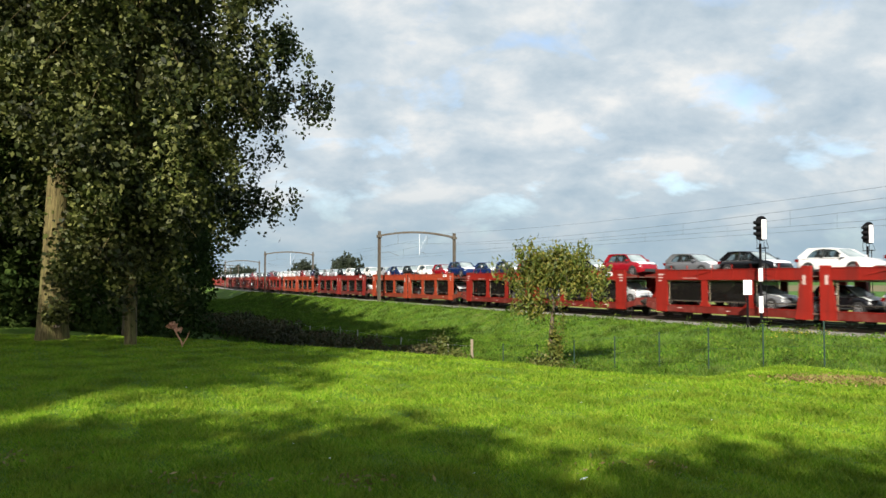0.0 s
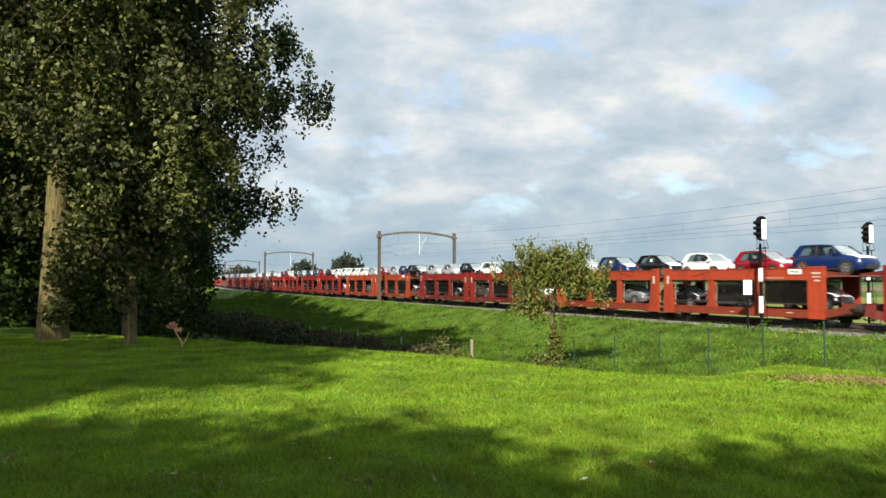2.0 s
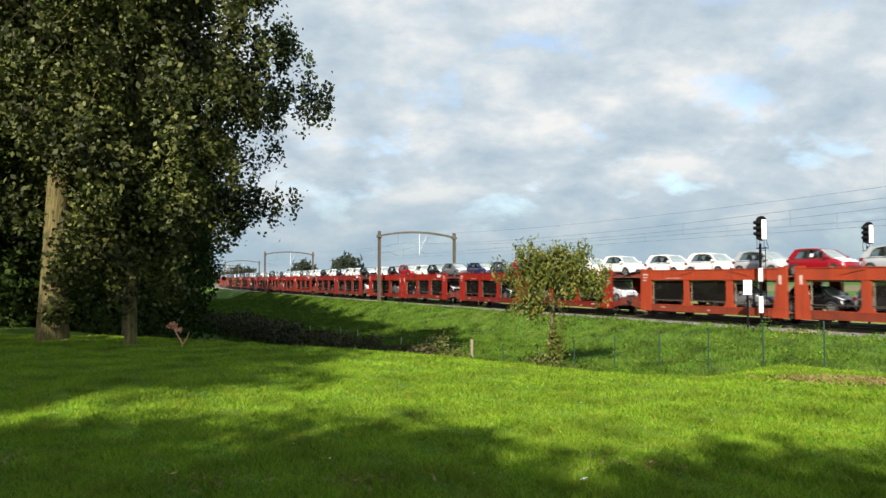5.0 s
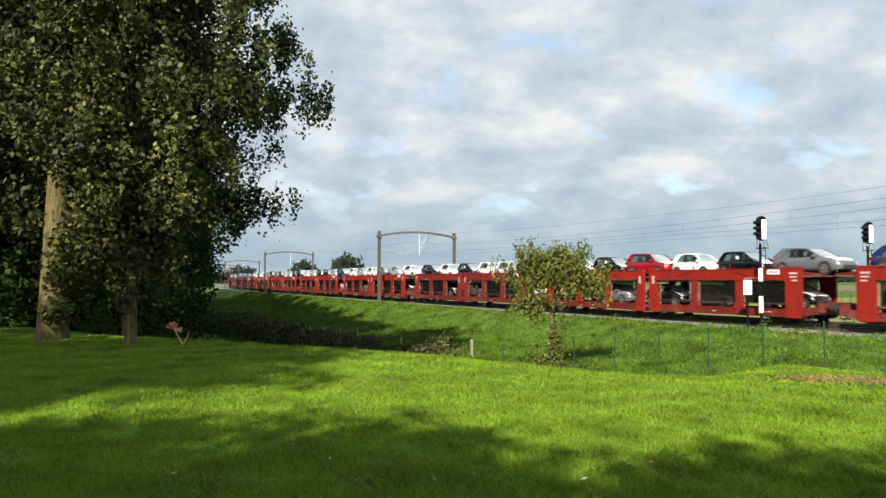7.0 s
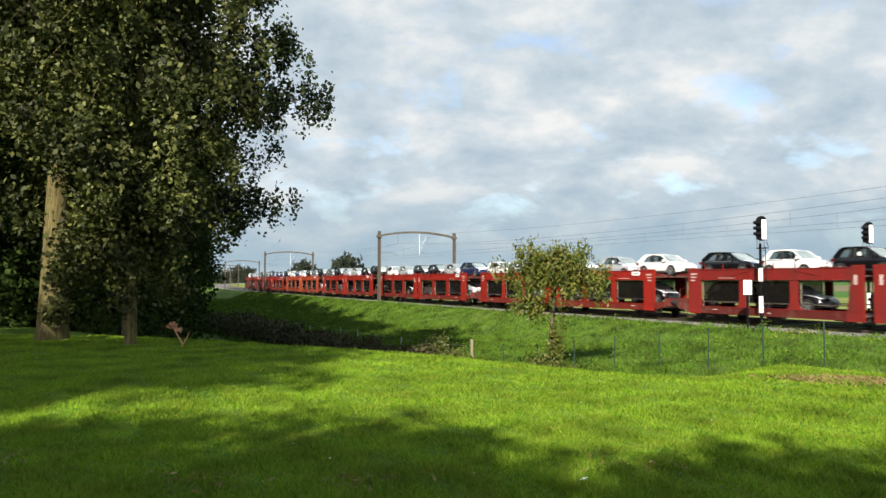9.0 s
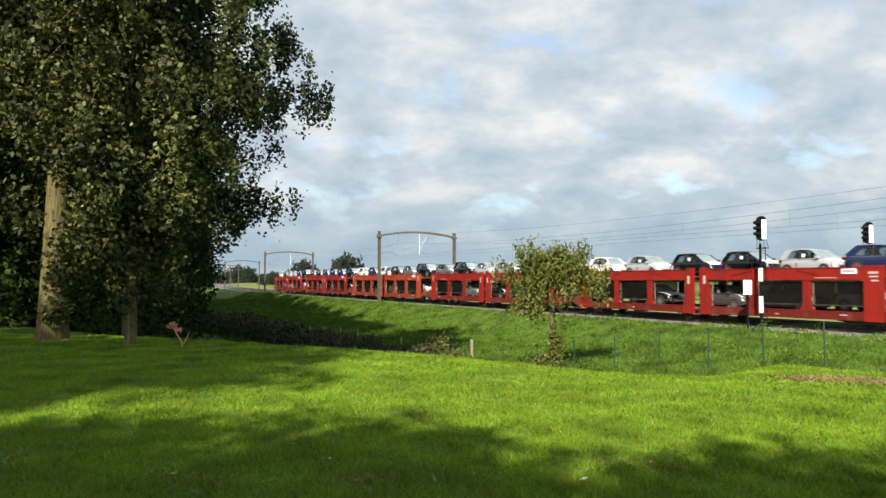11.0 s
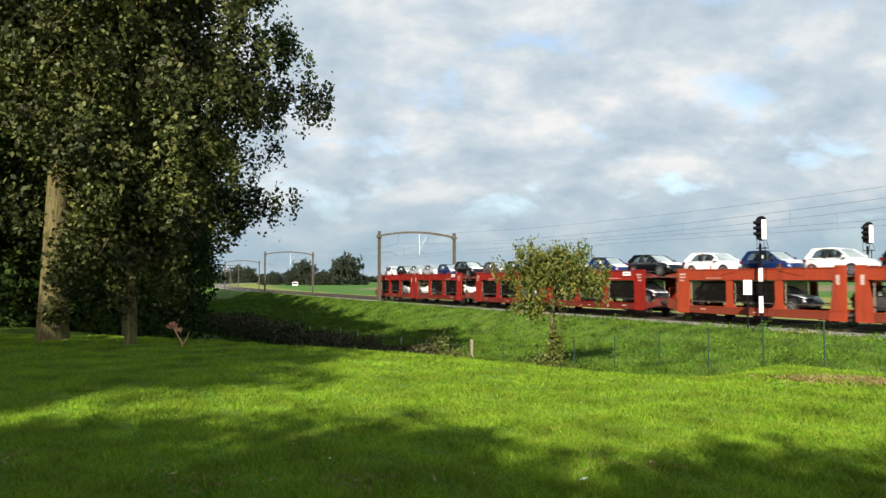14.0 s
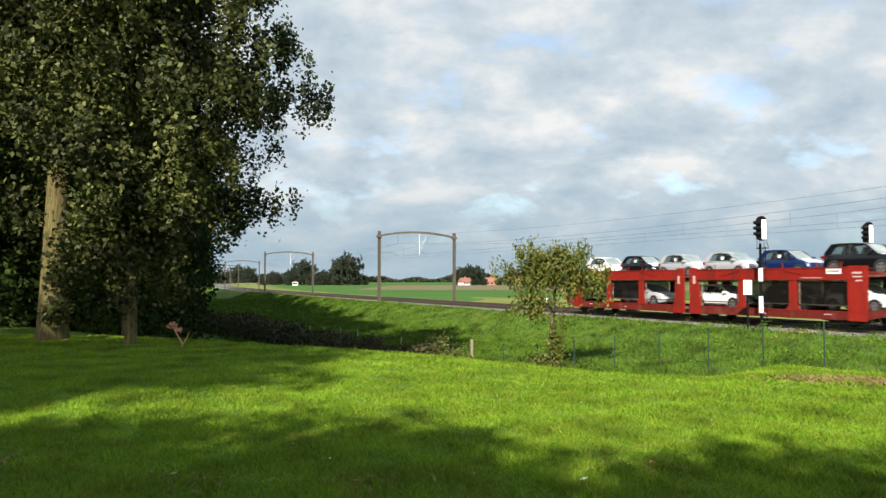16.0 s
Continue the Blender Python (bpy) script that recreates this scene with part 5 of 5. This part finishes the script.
def farmhouse(x, y, length, depth, wall_h, roof_h, wall, roof, turn, label):
    root = new("farmhouse")
    root.matrix_basis = Matrix.Translation((x, y, -2.6)) @ pose(0, 0, 0, 0, 0, turn)
    tagged(root, label, "house", "farmhouses")
    bm = bmesh.new(); box(bm, -length / 2, length / 2, -depth / 2, depth / 2, 0, wall_h)
    part("wall", bm, wall, root)
    bm = bmesh.new()
    a, b = length / 2 + 0.4, depth / 2 + 0.5
    lo = [bm.verts.new(p) for p in ((-a, -b, wall_h), (a, -b, wall_h), (a, b, wall_h), (-a, b, wall_h))]
    hi = [bm.verts.new(p) for p in ((-a, 0, wall_h + roof_h), (a, 0, wall_h + roof_h))]
    for fc in ((lo[0], lo[1], hi[1], hi[0]), (lo[2], lo[3], hi[0], hi[1]), (lo[1], lo[2], hi[1]), (lo[3], lo[0], hi[0]), (lo[3], lo[2], lo[1], lo[0])):
        bm.faces.new(fc)
    r = part("roof", bm, roof, root)
    bm = bmesh.new(); box(bm, -0.5, 0.5, -0.4, 0.4, wall_h + roof_h - 0.6, wall_h + roof_h + 1.0)
    part("chimney", bm, M_BRICK, r)
    for k in (-1, 0, 1):
        bm = bmesh.new(); box(bm, k * length * 0.3 - 0.6, k * length * 0.3 + 0.6, -depth / 2 - 0.06, -depth / 2 + 0.02, 0.9, 2.3)
        part("window", bm, M_PANE, root)


farmhouse(18.0, 620, 9, 7, 2.2, 4.0, M_RENDERW, M_ROOF, 35, "farmhouse with orange tiled roof and white gable")
farmhouse(40.5, 640, 11, 7, 2.2, 4.2, M_BRICK, M_ROOF, 10, "long farmhouse with orange tiled roof")
farmhouse(62, 650, 9, 7, 2.4, 4.0, M_BRICK, M_ROOF, -12, "brick farmhouse with orange tiled roof")
farmhouse(-115, 590, 4, 3, 1.8, 0.8, M_RENDERW, M_RENDERW, 5, "small white shed at the field's edge")

# ------------------------------------------------------------------ grass, nearest last


def blades(rng, x, y, height, width, lean):
    """One pointed blade at each place."""
    n = len(x)
    z = ground_z(x, y)
    a = rng.uniform(0, math.tau, n)
    l = rng.normal(size=(n, 2)) * lean
    h = height * rng.uniform(0.5, 1.3, n)
    w = width * rng.uniform(0.6, 1.3, n)
    v = np.empty((n, 3, 3))
    v[:, 0] = np.stack([x - np.cos(a) * w, y - np.sin(a) * w, z - 0.01], -1)
    v[:, 1] = np.stack([x + np.cos(a) * w, y + np.sin(a) * w, z - 0.01], -1)
    v[:, 2] = np.stack([x + l[:, 0] * h, y + l[:, 1] * h, z + h], -1)
    return v.reshape(-1, 3)


def build_grass():
    rng = np.random.default_rng(101)
    # short lawn, thinning with distance
    n = 520000
    y = 4.8 * (26.0 / 4.8) ** (rng.random(n) ** 0.95)
    x = rng.uniform(-0.66, 0.66, n) * y
    e = (x + 1.35) * 0.662 + (y - 17.75) * 0.749 - 2.4 * step01(x, 3.5, 8)
    k = e < 1.6 + rng.normal(size=n) * 0.4
    x, y = x[k], y[k]
    clump = 0.8 + 0.35 * np.sin(x * 3.1 + np.sin(y * 2.3)) * np.sin(y * 2.7 + 1) + 0.25 * np.sin(x * 9 + y * 5)
    me = from_arrays("lawn_grass", blades(rng, x, y, 0.058 * np.maximum(clump, 0.35), 0.0028 + 0.0006 * y, 0.8), 3, M_BLADE)
    tagged(new("lawn_grass", me), "short bright green mown lawn grass", "grass", kind="stuff")
    # rough grass on the bank and in the hollow
    n = 330000
    s = rng.uniform(-130, 26, n); d = rng.uniform(3.0, 26, n)
    a = TH0 + s / RR
    x, y = RC[0] + (RR + d) * np.sin(a), RC[1] - (RR + d) * np.cos(a)
    e = (x + 1.35) * 0.662 + (y - 17.75) * 0.749 - 2.4 * step01(x, 3.5, 8)
    k = (e > 0.8) & (y > 12) & (np.abs(x) < 0.64 * y)
    x, y, d = x[k], y[k], d[k]
    clump = 0.75 + 0.6 * np.maximum(0, np.sin(x * 1.3 + np.sin(y * 0.8) * 2) * np.sin(y * 1.1 + 1)) + 0.3 * np.sin(x * 4 + y * 3)
    me = from_arrays("rough_grass", blades(rng, x, y, (0.16 + 0.12 * step01(d, 4, 9)) * np.maximum(clump, 0.3), 0.010 + 0.00022 * y, 0.6), 3, M_WEED)
    tagged(new("rough_grass", me), "uneven tall grass and weeds on the railway bank", "grass", kind="stuff")
    # broad-leaved weeds in clumps on the bank
    nc, per = 3400, 30
    s = rng.uniform(-110, 24, nc); d = rng.uniform(3.2, 22, nc)
    a = TH0 + s / RR
    cx, cy = RC[0] + (RR + d) * np.sin(a), RC[1] - (RR + d) * np.cos(a)
    e = (cx + 1.35) * 0.662 + (cy - 17.75) * 0.749 - 2.4 * step01(cx, 3.5, 8)
    k = (e > 1.5) & (cy > 14) & (np.abs(cx) < 0.64 * cy)
    cx, cy = cx[k], cy[k]
    h = rng.uniform(0.1, 0.36, len(cx)) * np.where(rng.random(len(cx)) < 0.15, 1.9, 1.0)
    px = np.repeat(cx, per) + rng.normal(size=len(cx) * per) * 0.22
    py = np.repeat(cy, per) + rng.normal(size=len(cx) * per) * 0.22
    pos = np.stack([px, py, ground_z(px, py) + np.repeat(h, per) * rng.random(len(px)) ** 0.6], -1)
    me = from_arrays("bank_weeds", leaf_quads(rng, pos, 0.068, 1.8, hang=0.3), 4, M_WEED)
    tagged(new("bank_weeds", me), "clumps of broad-leaved weeds on the bank", "weeds", kind="stuff")
    # yellow flowers among the weeds below the ballast
    n = 110
    x = rng.normal(size=n) * 0.8 + 17.0; y = rng.normal(size=n) * 0.4 + 36.3 - 0.2 * (x - 16.4)
    pos = np.stack([x, y, ground_z(x, y) + rng.uniform(0.15, 0.4, n)], -1)
    me = from_arrays("yellow_flowers", leaf_quads(rng, pos, 0.05, 1.0, 1.0), 4, M_BUTTER)
    tagged(new("yellow_flowers", me), "scattered small yellow flowers on the bank", "flowers", kind="stuff")
    # withered patch by the mound
    n = 3400
    x = rng.normal(size=n) * 0.45 + 6.55; y = rng.normal(size=n) * 0.26 + 11.95 - 0.4 * (x - 6.55)
    pos = np.stack([x, y, ground_z(x, y) + rng.random(n) * 0.05], -1)
    me = from_arrays("withered_patch", leaf_quads(rng, pos, 0.034, 2.2, 1.2), 4, M_LITTER)
    tagged(new("withered_patch", me), "brown withered cuttings on the grass", "leaf litter", kind="stuff")


build_grass()


def build_litter():
    rng = np.random.default_rng(202)
    spots = ((-0.7, 6.1, 0.22, 110), (-2.0, 6.2, 0.3, 50), (-4.3, 7.1, 0.5, 60), (1.6, 6.6, 0.35, 50))
    pos = []
    for x, y, r, n in spots:
        px, py = x + rng.normal(size=n) * r, y + rng.normal(size=n) * r * 0.6
        pos.append(np.stack([px, py, ground_z(px, py) + rng.random(n) * 0.05 + 0.005], -1))
    me = from_arrays("grass_thatch", leaf_quads(rng, np.concatenate(pos), 0.03, 2.4, 1.0), 4, M_LITTER)
    tagged(new("grass_thatch", me), "scattered brown dead grass on the lawn", "leaf litter", kind="stuff")
    n = 26
    py = rng.uniform(6.0, 15.0, n); px = rng.uniform(-0.35, 0.5, n) * py
    p = np.stack([px, py, ground_z(px, py) + 0.05], -1)
    me = from_arrays("daisies", leaf_quads(rng, p, 0.022, 1.0, 2.0), 4, M_WHITE)
    tagged(new("daisies", me), "tiny white daisies dotted in the lawn", "flowers", kind="stuff")
    bm = bmesh.new()
    pts = [bm.verts.new(q) for q in ((-0.03, 0, 0.0), (0, -0.022, 0.012), (0.032, 0, 0.02), (0, 0.022, 0.012))]
    low_pts = [bm.verts.new(v.co - Vector((0, 0, 0.003))) for v in pts]
    bm.faces.new(pts); bm.faces.new(low_pts[::-1])
    for i in range(4):
        bm.faces.new((low_pts[i], low_pts[(i + 1) % 4], pts[(i + 1) % 4], pts[i]))
    leaf = new("fallen_leaf", mesh_of("fallen_leaf", bm, M_WHITE))
    leaf.location = (1.11, 6.04, gz(1.11, 6.04) + 0.045)
    tagged(leaf, "pale fallen leaf lying in the grass", "leaf")


build_litter()

# ------------------------------------------------------------------ movement


def count(t):
    """How far the train has come along the line after t seconds."""
    return 2.6 + 21.27 * t + 0.006 * t * t


def motions():
    for thing, off, z, turn in RIDERS:
        rows = []
        for t in range(0, 17, 2):
            s = count(t) + off
            m = Matrix.Translation(on_track(s, 0, z)) @ pose(0, 0, 0, 0, 0, heading(s) + turn)
            rows.append((float(t), m))
        walk(thing, rows)


motions()
